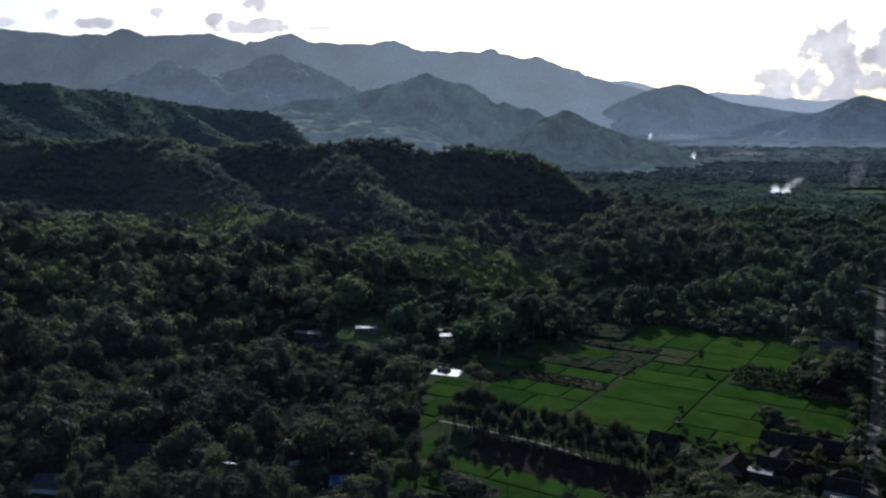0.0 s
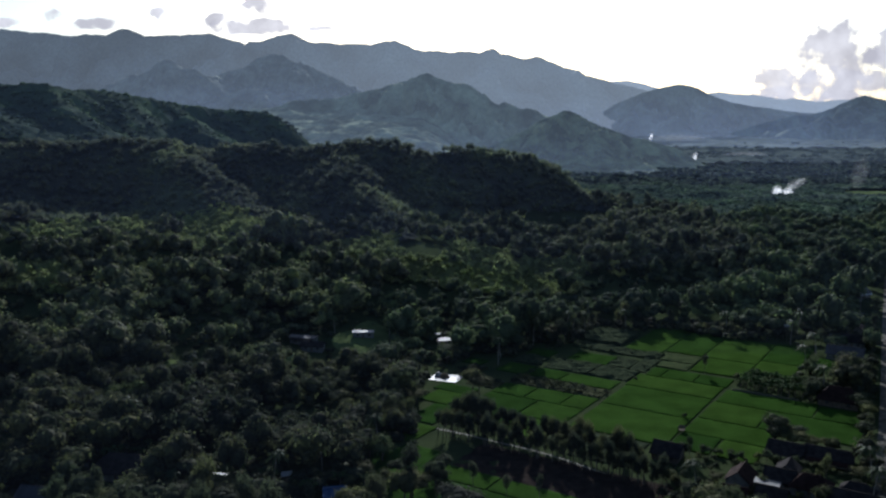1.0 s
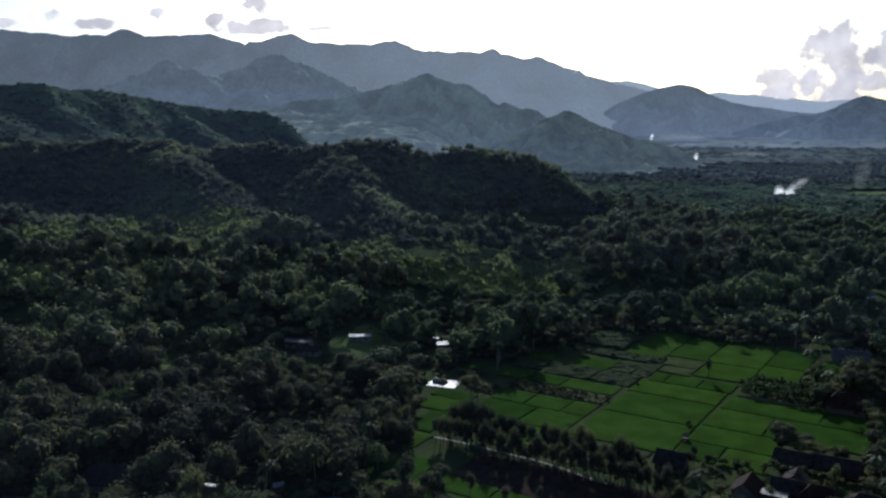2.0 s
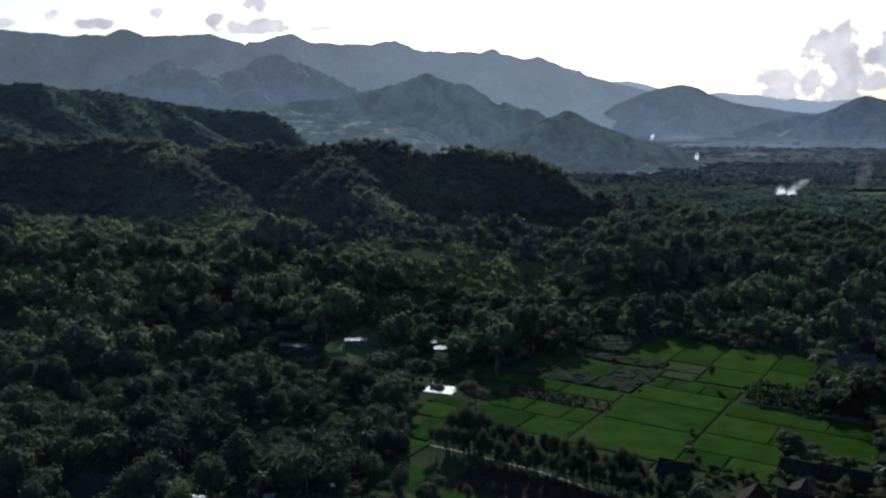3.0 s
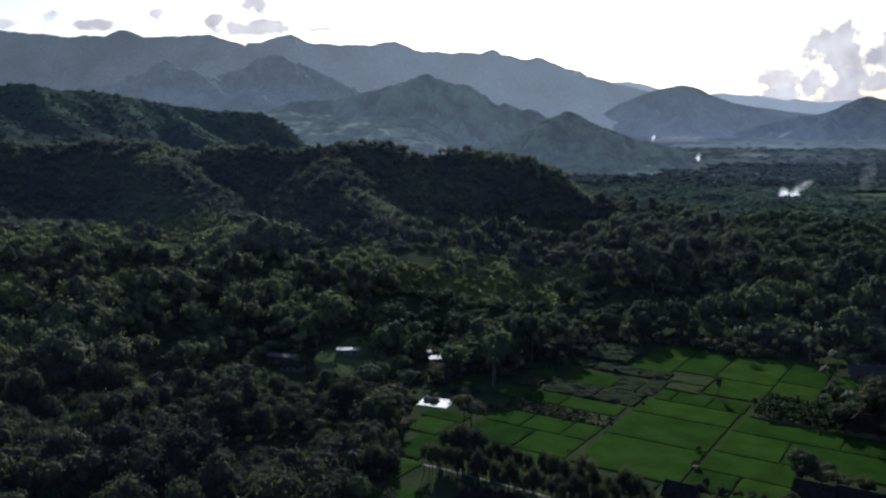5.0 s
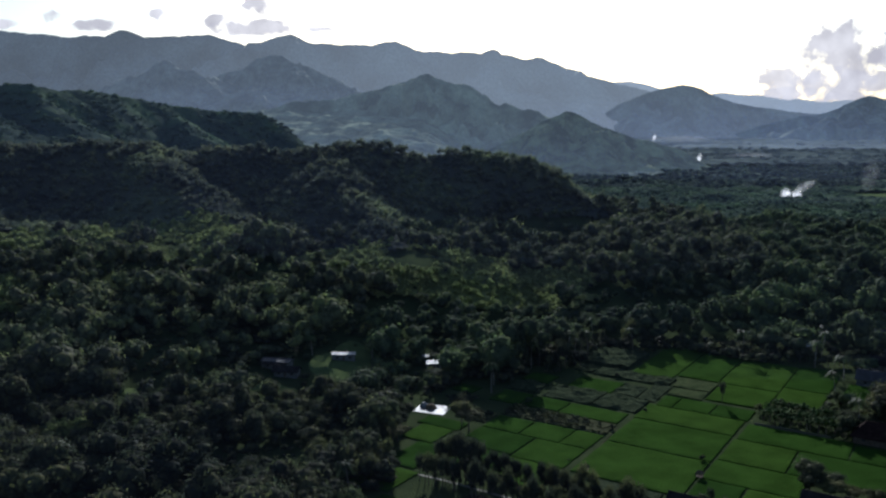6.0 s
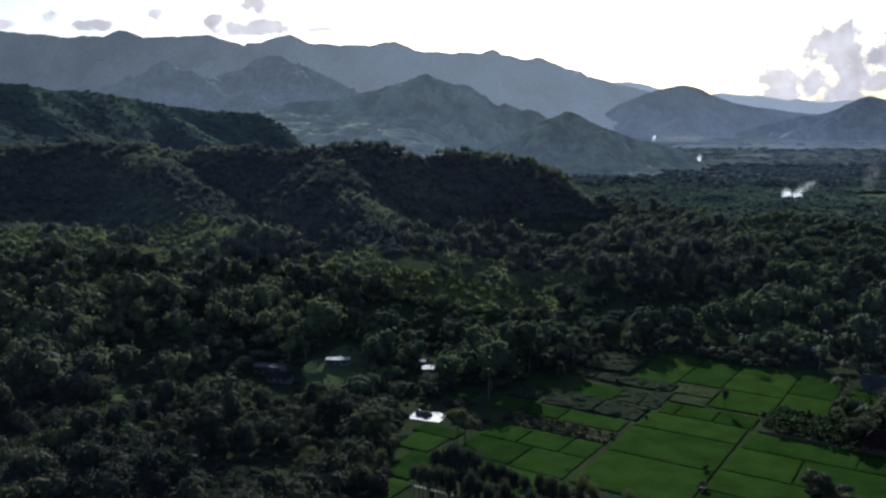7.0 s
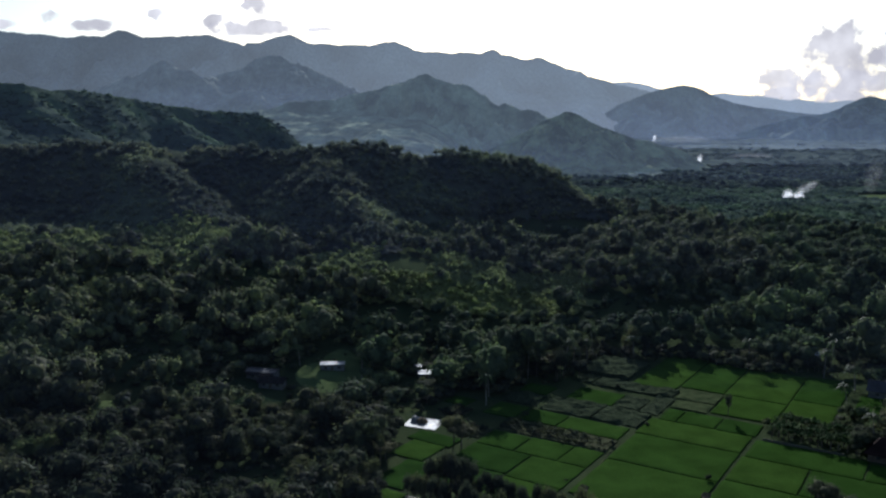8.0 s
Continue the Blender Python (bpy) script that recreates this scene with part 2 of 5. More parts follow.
# ---------------------------------------------------------------- ground
def build_ground():
    ys = np.concatenate([np.linspace(-400, 180, 30), np.linspace(184, 1000, 205), np.geomspace(1008, 4900, 120)])
    s = np.linspace(-1, 1, 210)
    rows = []
    for y in ys:
        rows.append(np.stack([s * (330 + 0.78 * max(y, 0)), np.full(210, y)], 1))
    xy = np.concatenate(rows)
    z = land(xy[:, 0], xy[:, 1])
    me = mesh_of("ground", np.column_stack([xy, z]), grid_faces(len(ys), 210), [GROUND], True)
    return tagged(new("ground", me), "dark scrubby valley floor rising into forested hills", "ground", kind="structure")


ground = build_ground()


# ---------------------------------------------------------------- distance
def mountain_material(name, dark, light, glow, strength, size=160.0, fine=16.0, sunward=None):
    """Wooded slopes far off, their haze put in as an even blue emission."""
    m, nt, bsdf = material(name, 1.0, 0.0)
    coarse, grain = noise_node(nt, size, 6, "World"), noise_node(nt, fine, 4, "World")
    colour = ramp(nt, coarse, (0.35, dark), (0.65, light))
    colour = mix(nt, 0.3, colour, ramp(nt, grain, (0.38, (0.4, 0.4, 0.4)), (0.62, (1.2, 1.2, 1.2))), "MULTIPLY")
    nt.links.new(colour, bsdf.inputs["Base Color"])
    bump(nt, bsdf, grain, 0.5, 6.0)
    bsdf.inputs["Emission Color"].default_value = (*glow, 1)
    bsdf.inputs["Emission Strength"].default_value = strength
    if sunward:                     # painted haze: emission raised along x, towards the sun
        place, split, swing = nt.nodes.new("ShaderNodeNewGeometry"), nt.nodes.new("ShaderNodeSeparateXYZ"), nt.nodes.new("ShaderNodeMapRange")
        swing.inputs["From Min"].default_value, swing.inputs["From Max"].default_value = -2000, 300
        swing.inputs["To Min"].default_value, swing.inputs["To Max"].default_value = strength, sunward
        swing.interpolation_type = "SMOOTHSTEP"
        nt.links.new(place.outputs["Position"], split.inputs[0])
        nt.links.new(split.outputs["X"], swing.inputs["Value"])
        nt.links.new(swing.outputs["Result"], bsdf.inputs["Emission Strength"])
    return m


def mountain(name, label, mat, y, crest, slope, spurs=(), rough=60.0, carve=0.22, near=900, far=350, cols=210, rows=60, spur_slope=0.5, lump=1.1, crag=4.0, foot=0.0, apron=None):
    """A range at a distance y whose crest follows a line of (x, height), furrowed by gullies, with low folds along its foot."""
    x0, x1 = crest[0][0] - 250, crest[-1][0] + 250
    gx, gy = np.meshgrid(np.linspace(x0, x1, cols), np.linspace(y - near, y + far, rows))
    away = np.abs(gy - y)
    top = np.interp(gx, [p[0] for p in crest], [p[1] for p in crest])
    gap = np.maximum(0, np.maximum(crest[0][0] - gx, gx - crest[-1][0]))
    h = (top - 0.6 * gap) * np.clip(1 - 1.6 * slope * away / np.maximum(top, 60) / 2.4, 0, 1) ** 2.4
    for line in spurs:
        h = np.maximum(h, tent(gx, gy, line, spur_slope, 12.0))
    down = step(4, 3 * rough, away)
    gully = np.minimum(0.02, ridged(gx + 1.6 * rough * fbm(gx, gy, rough * 4, 2), gy * 0.4, rough * 4, 4) - 0.35) * down
    notch = 0.35 * np.minimum(0.05, ridged(gx, gy, rough, 3) - 0.5) * step(0, 60, away)
    h = h + np.clip(h, 0, 500) * carve * (gully + notch) + lump * rough * fbm(gx + 90, gy * 0.8, rough * 2.2, 3) * step(0, 1.6 * rough, away) * step(0, 40, h)
    h = h + foot * np.maximum(0, ridged(gx * 0.55 + 40, gy + 0.4 * gx, rough * 3, 3) - 0.1) * step(1.5 * rough, 5 * rough, away)
    if apron:                       # gentle folded foothills rising from z0 at a slope, between two x
        z0, rise, amp, xa, xb = apron
        folds = amp * (2.2 * fbm(gx * 0.6 + 0.3 * gy, gy + 0.25 * gx, 190.0, 5) + 0.5 * ridged(gx, gy, 90.0, 4))
        low_hills = z0 + rise * (gy - y + near) + folds - 160 * (1 - step(xa, xa + 320, gx) * (1 - step(xb - 320, xb, gx)))
        h = np.where(gy < y, np.maximum(h, np.minimum(low_hills, top - 12)), h)
    h = h + crag * fbm(gx, gy, 26.0, 3) * (h > 20)
    rim = np.minimum(np.minimum(gx - x0, x1 - gx), np.minimum(gy - y + near, y + far - gy))
    z = np.maximum(h, -30) - 140 * (1 - step(0, 140, rim))
    me = mesh_of(name, np.stack([gx, gy, z], 2).reshape(-1, 3), grid_faces(rows, cols), [mat], True)
    return tagged(new(name, me), label, "mountains", kind="structure")


# each range glows with its own share of haze in place of air
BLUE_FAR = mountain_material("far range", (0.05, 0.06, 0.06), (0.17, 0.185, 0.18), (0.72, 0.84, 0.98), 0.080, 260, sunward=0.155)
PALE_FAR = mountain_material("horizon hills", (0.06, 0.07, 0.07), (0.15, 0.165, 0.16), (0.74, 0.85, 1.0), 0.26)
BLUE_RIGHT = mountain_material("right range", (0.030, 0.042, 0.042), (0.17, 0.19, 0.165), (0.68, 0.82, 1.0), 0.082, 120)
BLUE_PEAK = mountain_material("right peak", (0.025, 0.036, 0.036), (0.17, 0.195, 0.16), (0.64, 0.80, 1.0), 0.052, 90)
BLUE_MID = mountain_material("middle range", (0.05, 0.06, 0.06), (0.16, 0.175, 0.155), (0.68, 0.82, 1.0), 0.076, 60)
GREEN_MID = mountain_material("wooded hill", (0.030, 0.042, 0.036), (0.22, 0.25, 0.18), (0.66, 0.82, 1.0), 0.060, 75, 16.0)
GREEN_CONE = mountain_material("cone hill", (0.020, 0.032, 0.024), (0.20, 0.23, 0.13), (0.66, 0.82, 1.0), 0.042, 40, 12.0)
# haze of the plain is put into its woods as a bluish emission
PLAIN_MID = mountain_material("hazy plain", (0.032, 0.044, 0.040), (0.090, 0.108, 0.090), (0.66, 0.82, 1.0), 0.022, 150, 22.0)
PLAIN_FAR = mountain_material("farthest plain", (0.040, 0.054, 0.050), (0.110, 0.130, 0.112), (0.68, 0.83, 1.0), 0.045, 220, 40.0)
RANGE = [(-2525, 645), (-2348, 624), (-2199, 607), (-2080, 604), (-2006, 589), (-1946, 589), (-1901, 598), (-1796, 592), (-1750, 612), (-1714, 627), (-1675, 624), (-1631, 609), (-1587, 586), (-1482, 592), (-1392, 594), (-1287, 600), (-1236, 603), (-1183, 583), (-1124, 568), (-1080, 556), (-1053, 542), (-1035, 559), (-960, 562), (-914, 582), (-854, 594), (-809, 603), (-770, 588), (-720, 559), (-675, 553), (-631, 556), (-556, 547), (-436, 550), (-391, 541), (-316, 561), (-256, 564), (-197, 541), (-152, 520), (-107, 512), (-32, 512), (43, 503), (88, 509), (192, 503), (228, 517), (258, 523), (282, 517), (306, 494), (357, 491), (417, 470), (462, 473), (492, 485), (522, 479), (553, 461), (598, 449), (643, 426), (704, 411), (749, 385), (825, 370), (901, 346), (991, 328), (1067, 310), (1128, 290), (1251, 230), (1557, 140)]
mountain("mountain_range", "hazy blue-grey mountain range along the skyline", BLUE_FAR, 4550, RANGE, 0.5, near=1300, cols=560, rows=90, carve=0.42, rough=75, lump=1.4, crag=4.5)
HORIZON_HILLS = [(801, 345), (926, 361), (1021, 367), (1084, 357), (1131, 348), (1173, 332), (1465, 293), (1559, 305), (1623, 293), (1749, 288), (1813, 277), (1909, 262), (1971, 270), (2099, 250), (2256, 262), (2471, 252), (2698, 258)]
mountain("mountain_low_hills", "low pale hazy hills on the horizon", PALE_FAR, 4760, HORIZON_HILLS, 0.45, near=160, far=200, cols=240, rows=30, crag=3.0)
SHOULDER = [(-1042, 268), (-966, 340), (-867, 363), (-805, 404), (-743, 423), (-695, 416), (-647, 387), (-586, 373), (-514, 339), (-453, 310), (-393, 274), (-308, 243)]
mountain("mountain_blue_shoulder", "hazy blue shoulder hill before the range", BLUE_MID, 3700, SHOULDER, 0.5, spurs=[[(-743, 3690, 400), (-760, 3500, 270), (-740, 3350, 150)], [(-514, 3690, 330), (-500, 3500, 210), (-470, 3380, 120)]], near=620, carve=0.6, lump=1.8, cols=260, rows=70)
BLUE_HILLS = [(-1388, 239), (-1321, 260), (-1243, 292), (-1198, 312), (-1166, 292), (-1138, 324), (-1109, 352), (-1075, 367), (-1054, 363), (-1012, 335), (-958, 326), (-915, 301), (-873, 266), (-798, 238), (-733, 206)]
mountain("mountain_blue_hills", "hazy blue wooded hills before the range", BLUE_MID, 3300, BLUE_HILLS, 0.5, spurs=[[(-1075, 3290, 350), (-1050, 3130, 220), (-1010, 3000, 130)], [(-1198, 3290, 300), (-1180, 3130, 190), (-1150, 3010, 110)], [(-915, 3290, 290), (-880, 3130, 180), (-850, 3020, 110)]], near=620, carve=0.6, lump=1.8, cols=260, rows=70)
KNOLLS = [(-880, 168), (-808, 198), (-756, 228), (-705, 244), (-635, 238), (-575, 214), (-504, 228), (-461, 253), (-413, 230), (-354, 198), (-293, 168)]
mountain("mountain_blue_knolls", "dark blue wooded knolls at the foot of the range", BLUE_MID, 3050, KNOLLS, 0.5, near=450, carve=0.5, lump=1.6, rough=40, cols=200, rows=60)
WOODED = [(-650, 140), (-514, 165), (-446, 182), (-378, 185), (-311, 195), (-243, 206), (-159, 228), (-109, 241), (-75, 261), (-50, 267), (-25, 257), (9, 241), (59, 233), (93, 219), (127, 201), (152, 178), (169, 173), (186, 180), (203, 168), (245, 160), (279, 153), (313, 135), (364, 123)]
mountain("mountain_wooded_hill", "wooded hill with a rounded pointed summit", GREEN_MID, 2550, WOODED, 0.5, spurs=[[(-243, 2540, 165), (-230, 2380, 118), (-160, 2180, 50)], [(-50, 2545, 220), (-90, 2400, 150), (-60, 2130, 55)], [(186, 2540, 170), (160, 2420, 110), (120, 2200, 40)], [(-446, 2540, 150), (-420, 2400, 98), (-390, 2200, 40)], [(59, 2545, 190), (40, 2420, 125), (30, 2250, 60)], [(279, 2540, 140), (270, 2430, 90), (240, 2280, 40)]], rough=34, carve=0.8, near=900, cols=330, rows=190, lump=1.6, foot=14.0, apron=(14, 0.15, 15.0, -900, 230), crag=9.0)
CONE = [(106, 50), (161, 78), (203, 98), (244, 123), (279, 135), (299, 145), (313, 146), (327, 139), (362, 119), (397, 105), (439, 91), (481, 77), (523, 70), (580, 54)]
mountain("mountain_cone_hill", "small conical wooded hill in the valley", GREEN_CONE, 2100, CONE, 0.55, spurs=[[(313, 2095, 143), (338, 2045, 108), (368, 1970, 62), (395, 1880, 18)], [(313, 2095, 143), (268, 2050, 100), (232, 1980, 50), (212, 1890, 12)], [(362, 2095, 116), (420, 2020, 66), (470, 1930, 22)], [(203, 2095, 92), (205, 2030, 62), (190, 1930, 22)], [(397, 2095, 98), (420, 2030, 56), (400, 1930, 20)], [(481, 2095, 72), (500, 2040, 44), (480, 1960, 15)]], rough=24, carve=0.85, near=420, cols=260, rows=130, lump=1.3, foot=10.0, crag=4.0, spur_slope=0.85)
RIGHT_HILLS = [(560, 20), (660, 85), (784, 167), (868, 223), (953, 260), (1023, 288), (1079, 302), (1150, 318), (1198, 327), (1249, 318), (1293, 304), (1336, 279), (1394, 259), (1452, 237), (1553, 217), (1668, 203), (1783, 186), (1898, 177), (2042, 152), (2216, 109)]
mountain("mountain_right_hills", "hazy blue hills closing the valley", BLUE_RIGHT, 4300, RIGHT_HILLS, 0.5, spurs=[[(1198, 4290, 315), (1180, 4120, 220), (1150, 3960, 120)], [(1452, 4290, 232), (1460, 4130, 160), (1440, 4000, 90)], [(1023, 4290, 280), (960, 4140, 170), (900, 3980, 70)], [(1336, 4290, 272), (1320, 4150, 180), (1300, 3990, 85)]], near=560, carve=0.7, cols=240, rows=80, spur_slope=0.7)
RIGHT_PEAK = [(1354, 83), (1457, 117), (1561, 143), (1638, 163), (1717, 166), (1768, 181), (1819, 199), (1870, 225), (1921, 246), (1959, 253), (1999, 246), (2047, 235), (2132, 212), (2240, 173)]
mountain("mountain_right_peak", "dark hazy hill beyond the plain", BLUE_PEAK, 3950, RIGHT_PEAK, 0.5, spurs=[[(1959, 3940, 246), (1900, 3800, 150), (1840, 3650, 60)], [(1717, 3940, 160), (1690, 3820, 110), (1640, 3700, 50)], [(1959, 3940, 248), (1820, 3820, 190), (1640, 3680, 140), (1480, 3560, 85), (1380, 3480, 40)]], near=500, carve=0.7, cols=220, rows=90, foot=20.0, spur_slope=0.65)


# ---------------------------------------------------------------- trees
def ico(subdivisions):
    bm = bmesh.new()
    bmesh.ops.create_icosphere(bm, subdivisions=subdivisions, radius=1.0)
    v = np.array([p.co[:] for p in bm.verts])
    f = np.array([[p.index for p in t.verts] for t in bm.faces])
    bm.free()
    return v, f


ICO_1, ICO_2 = ico(1), ico(2)


def crown_arrays(rs, lobes, leaves, leaf, spread=0.62, tall=0.8, core=ICO_1, core_size=0.8, corners=4):
    """A crown of radius 1 about its centre: uneven inner lobes, clad in many small tilted leaf clumps, with gaps between the lobes."""
    verts, faces, n = [], [], 0
    centres = []
    for i in range(lobes):
        a = 2.399 * i + rs.rand()
        r = spread * math.sqrt((i + 0.3) / lobes) if lobes > 1 else 0
        c = np.array([r * math.cos(a), r * math.sin(a), tall * (rs.rand() - 0.45) * (1.15 - r) + 0.25 * (1 - r)])
        size = (0.62 - 0.18 * r) * (0.8 + 0.4 * rs.rand()) if lobes > 1 else 0.95
        centres.append((c, size))
        v, f = core
        wob = 1 + 0.5 * (rs.rand(len(v)) - 0.5)
        verts.append(c + v * wob[:, None] * size * core_size * np.array([1, 1, 0.82]))
        faces.append(f + n)
        n += len(v)
    pick = rs.randint(0, lobes, leaves)
    way = rs.normal(size=(leaves, 3))
    way[:, 2] = np.abs(way[:, 2]) * 1.0 - 0.35
    way /= np.linalg.norm(way, axis=1)[:, None]
    c = np.array([centres[i][0] for i in pick])
    size = np.array([centres[i][1] for i in pick])
    low = max(0.62, core_size - 0.08)
    at = c + way * (size * (low + (1.1 - low) * rs.rand(leaves)))[:, None] * np.array([1, 1, 0.85])
    tilt = 0.9 * way + np.array([0, 0, 0.3]) + 0.32 * rs.normal(size=(leaves, 3))
    tilt /= np.linalg.norm(tilt, axis=1)[:, None]
    side = np.cross(tilt, rs.normal(size=(leaves, 3)))
    side /= np.linalg.norm(side, axis=1)[:, None]
    other = np.cross(tilt, side)
    w = leaf * (0.6 + 0.8 * rs.rand(leaves))[:, None]
    quad = np.stack([at - side * w, at - other * w * 0.8 - tilt * w * 0.25, at + side * w, at + other * w * 0.6 - tilt * w * 0.25], 1).reshape(-1, 3)
    if corners == 3:
        quad = quad.reshape(-1, 4, 3)[:, :3].reshape(-1, 3)
    k = n + corners * np.arange(leaves)[:, None]
    verts.append(quad)
    faces.append(np.concatenate([k + [0, 1, 2], k + [0, 2, 3]]) if corners == 4 else k + [0, 1, 2])
    return np.concatenate(verts), np.concatenate(faces)


def trunk_mesh(rs, height, radius, limbs=4):
    """A tapered, slightly bent trunk that forks into limbs."""
    bm = bmesh.new()

    def limb(a, b, r0, r1, sides=6):
        a, b = Vector(a), Vector(b)
        turn = (b - a).to_track_quat("Z", "Y")
        rings = []
        for k in (0, 0.5, 1):
            r = r0 + (r1 - r0) * k
            c = a.lerp(b, k) + Vector((rs.rand() - 0.5, rs.rand() - 0.5, 0)) * r * (1 if k == 0.5 else 0)
            rings.append([bm.verts.new(c + turn @ Vector((r * math.cos(6.283 * i / sides), r * math.sin(6.283 * i / sides), 0))) for i in range(sides)])
        for p, q in zip(rings, rings[1:]):
            for i in range(sides):
                bm.faces.new((p[i], p[(i + 1) % sides], q[(i + 1) % sides], q[i]))

    fork = height * 0.5
    limb((0, 0, -0.8), (0, 0, fork), radius, radius * 0.7)
    for i in range(limbs):
        a = 6.283 * i / limbs + rs.rand()
        r = height * (0.16 + 0.1 * rs.rand())
        limb((0, 0, fork * 0.94), (r * math.cos(a), r * math.sin(a), height * (0.78 + 0.12 * rs.rand())), radius * 0.5, radius * 0.14, 5)
    me = bpy.data.meshes.new("trunk")
    bm.to_mesh(me)
    bm.free()
    me.materials.append(BARK)
    return me


def make_tree(name, label, seed, height, width, crown_share, lobes, leaves, leaf, spread, tall, radius, core=0.70, mat=None):
    """A tree at the origin: trunk and crown."""
    rs = np.random.RandomState(seed)
    v, f = crown_arrays(rs, lobes, int(1.5 * leaves), 0.86 * leaf, spread, tall, ICO_1, core, 3)
    v = v * np.array([width / 2, width / 2, height * crown_share / 2 / 0.85])
    v[:, 2] += height * (1 - crown_share / 2)
    top = new(name)
    trunk = new("trunk", trunk_mesh(rs, height, radius))
    crown = new("crown", mesh_of("crown", v, f, [mat or LEAVES], True))
    trunk.parent = crown.parent = top
    return tagged(top, label, "tree")


# templates stand at the place of their first tree
TREES = {
    "round": [("broadleaf_tree", "round dense dark green broadleaf tree", 11, 9.5, 10.0, 0.82, 8, 600, 0.085, 0.62, 0.8, 0.28),
              ("broadleaf_tree", "round dense dark green broadleaf tree", 12, 8.5, 8.5, 0.85, 7, 560, 0.09, 0.6, 0.8, 0.25),
              ("broadleaf_tree", "wide spreading dark green broadleaf tree", 13, 8.0, 11.5, 0.75, 9, 620, 0.08, 0.7, 0.6, 0.28)],
    "tall": [("tall_tree", "tall slender tree with a loose narrow crown", 21, 12.5, 5.0, 0.76, 7, 560, 0.115, 0.5, 1.5, 0.2, 0.36),
             ("tall_tree", "tall slender tree with a loose narrow crown", 22, 11.0, 4.4, 0.74, 6, 500, 0.125, 0.5, 1.5, 0.18, 0.36)],
    "pale": [("broadleaf_tree", "low pale yellow-green broadleaf tree", 41, 7.0, 9.0, 0.88, 8, 480, 0.09, 0.66, 0.6, 0.22, 0.66, PALE_LEAVES),
             ("broadleaf_tree", "loose pale yellow-green broadleaf tree", 42, 8.5, 7.5, 0.8, 7, 440, 0.105, 0.6, 0.9, 0.22, 0.55, PALE_LEAVES)],
    "bush": [("bush", "low dark green bush", 31, 3.0, 3.6, 0.95, 5, 190, 0.16, 0.6, 0.7, 0.1),
             ("bush", "low pale green bush", 32, 2.4, 3.0, 0.95, 4, 170, 0.17, 0.6, 0.7, 0.1)],
}
made_trees = {}


def plant(kind, which, x, y, scale=1.0, group="trees of the near wood"):
    """One tree as a thing of its own, standing on the ground."""
    spec = TREES[kind][which % len(TREES[kind])]
    m = pose(x, y, float(land(x, y)) - 0.1, 0, 0, random.uniform(0, 360))
    key = (kind, which % len(TREES[kind]))
    if key not in made_trees:
        made_trees[key] = make_tree(*spec)
        ob = made_trees[key]
        ob.matrix_basis = m
    else:
        ob = copy_thing(made_trees[key], m)
    ob.scale = (scale * random.uniform(0.9, 1.1), scale * random.uniform(0.9, 1.1), scale * random.uniform(0.88, 1.12))
    ob["group"] = group
    return ob


# ---------------------------------------------------------------- fields
def plots(*rows):
    return [rows[i:i + 4] for i in range(0, len(rows), 4)]


EAST = plots(-16.5, -1.8, 0.8, 13.2, -16.5, -1.8, 14.2, 27, -1, 14.6, 0.8, 27, 15.6, 35.3, 1, 20, 15.6, 35.3, 20.9, 51, 36.3, 52, 1.6, 34, 36.3, 50, 34.9, 49)
CENTRE = plots(-16.8, 11.2, -33.2, -0.5, 12.2, 37, -33.4, -0.5, 38, 54, -34, -0.5, 55, 67, -32, -26.5, 55, 67, -25.7, -13.2, 55, 67, -12.4, 0.2)
FAR = plots(90, 139, -54.5, -37.5, 95, 136, -36.7, -20.6, 71, 94, -18.6, 2.4, 95, 134, -19.8, 2.4, 80, 101, 3.2, 19, 102, 136, 3.2, 19, 101, 120, 24, 46)
WEST = plots(28.5, 40, -73, -59.2, 28, 39.5, -58.2, -36.8, 28, 40.5, -87, -74.8, 57, 67.5, -88, -77, 30, 38, -105, -96, 1.5, 14, -74, -61, -15.5, 0.6, -74, -54.2, -30, -16.5, -71, -54.2, 1.5, 14.5, -60, -46, 1.5, 15, -45.2, -36, -16.5, 0.6, -53.2, -36, -34, -17.4, -53.2, -36, 58.5, 73, -69, -51.2)
SOUTH = plots(-21, -8, -92, -80, -7.2, 0.5, -95, -79, -41, -22, -84, -73, -76, -67.3, -31, -8, -76, -67.3, -7, 16, -76, -67.3, -55, -32, -90, -77, -45, 10, -92, -77, -62, -46, -76, -60, -70, -56, -58, -43, -84, -70)
CROPS = plots(42, 58, -72, -52.2, 42, 56.8, -51.6, -35.2, 58, 72.5, -50.6, -41, 57.6, 79, -40.4, -33.6, 79, 89.5, -67, -35.5, 80.5, 91, -76.5, -68, 43, 55.5, -88.5, -75.5)
CANE = plots(92, 117, -78, -57)
SEEDBED = plots(-40, -18, -24, -5)
THIN = plots(69, 79, -32.6, -19.6, 80, 93, -34, -19.6)
TALL_WEEDS = plots(16, 27, -75, -36, 5, 15, -88, -75.5, 16, 28, -100, -91)


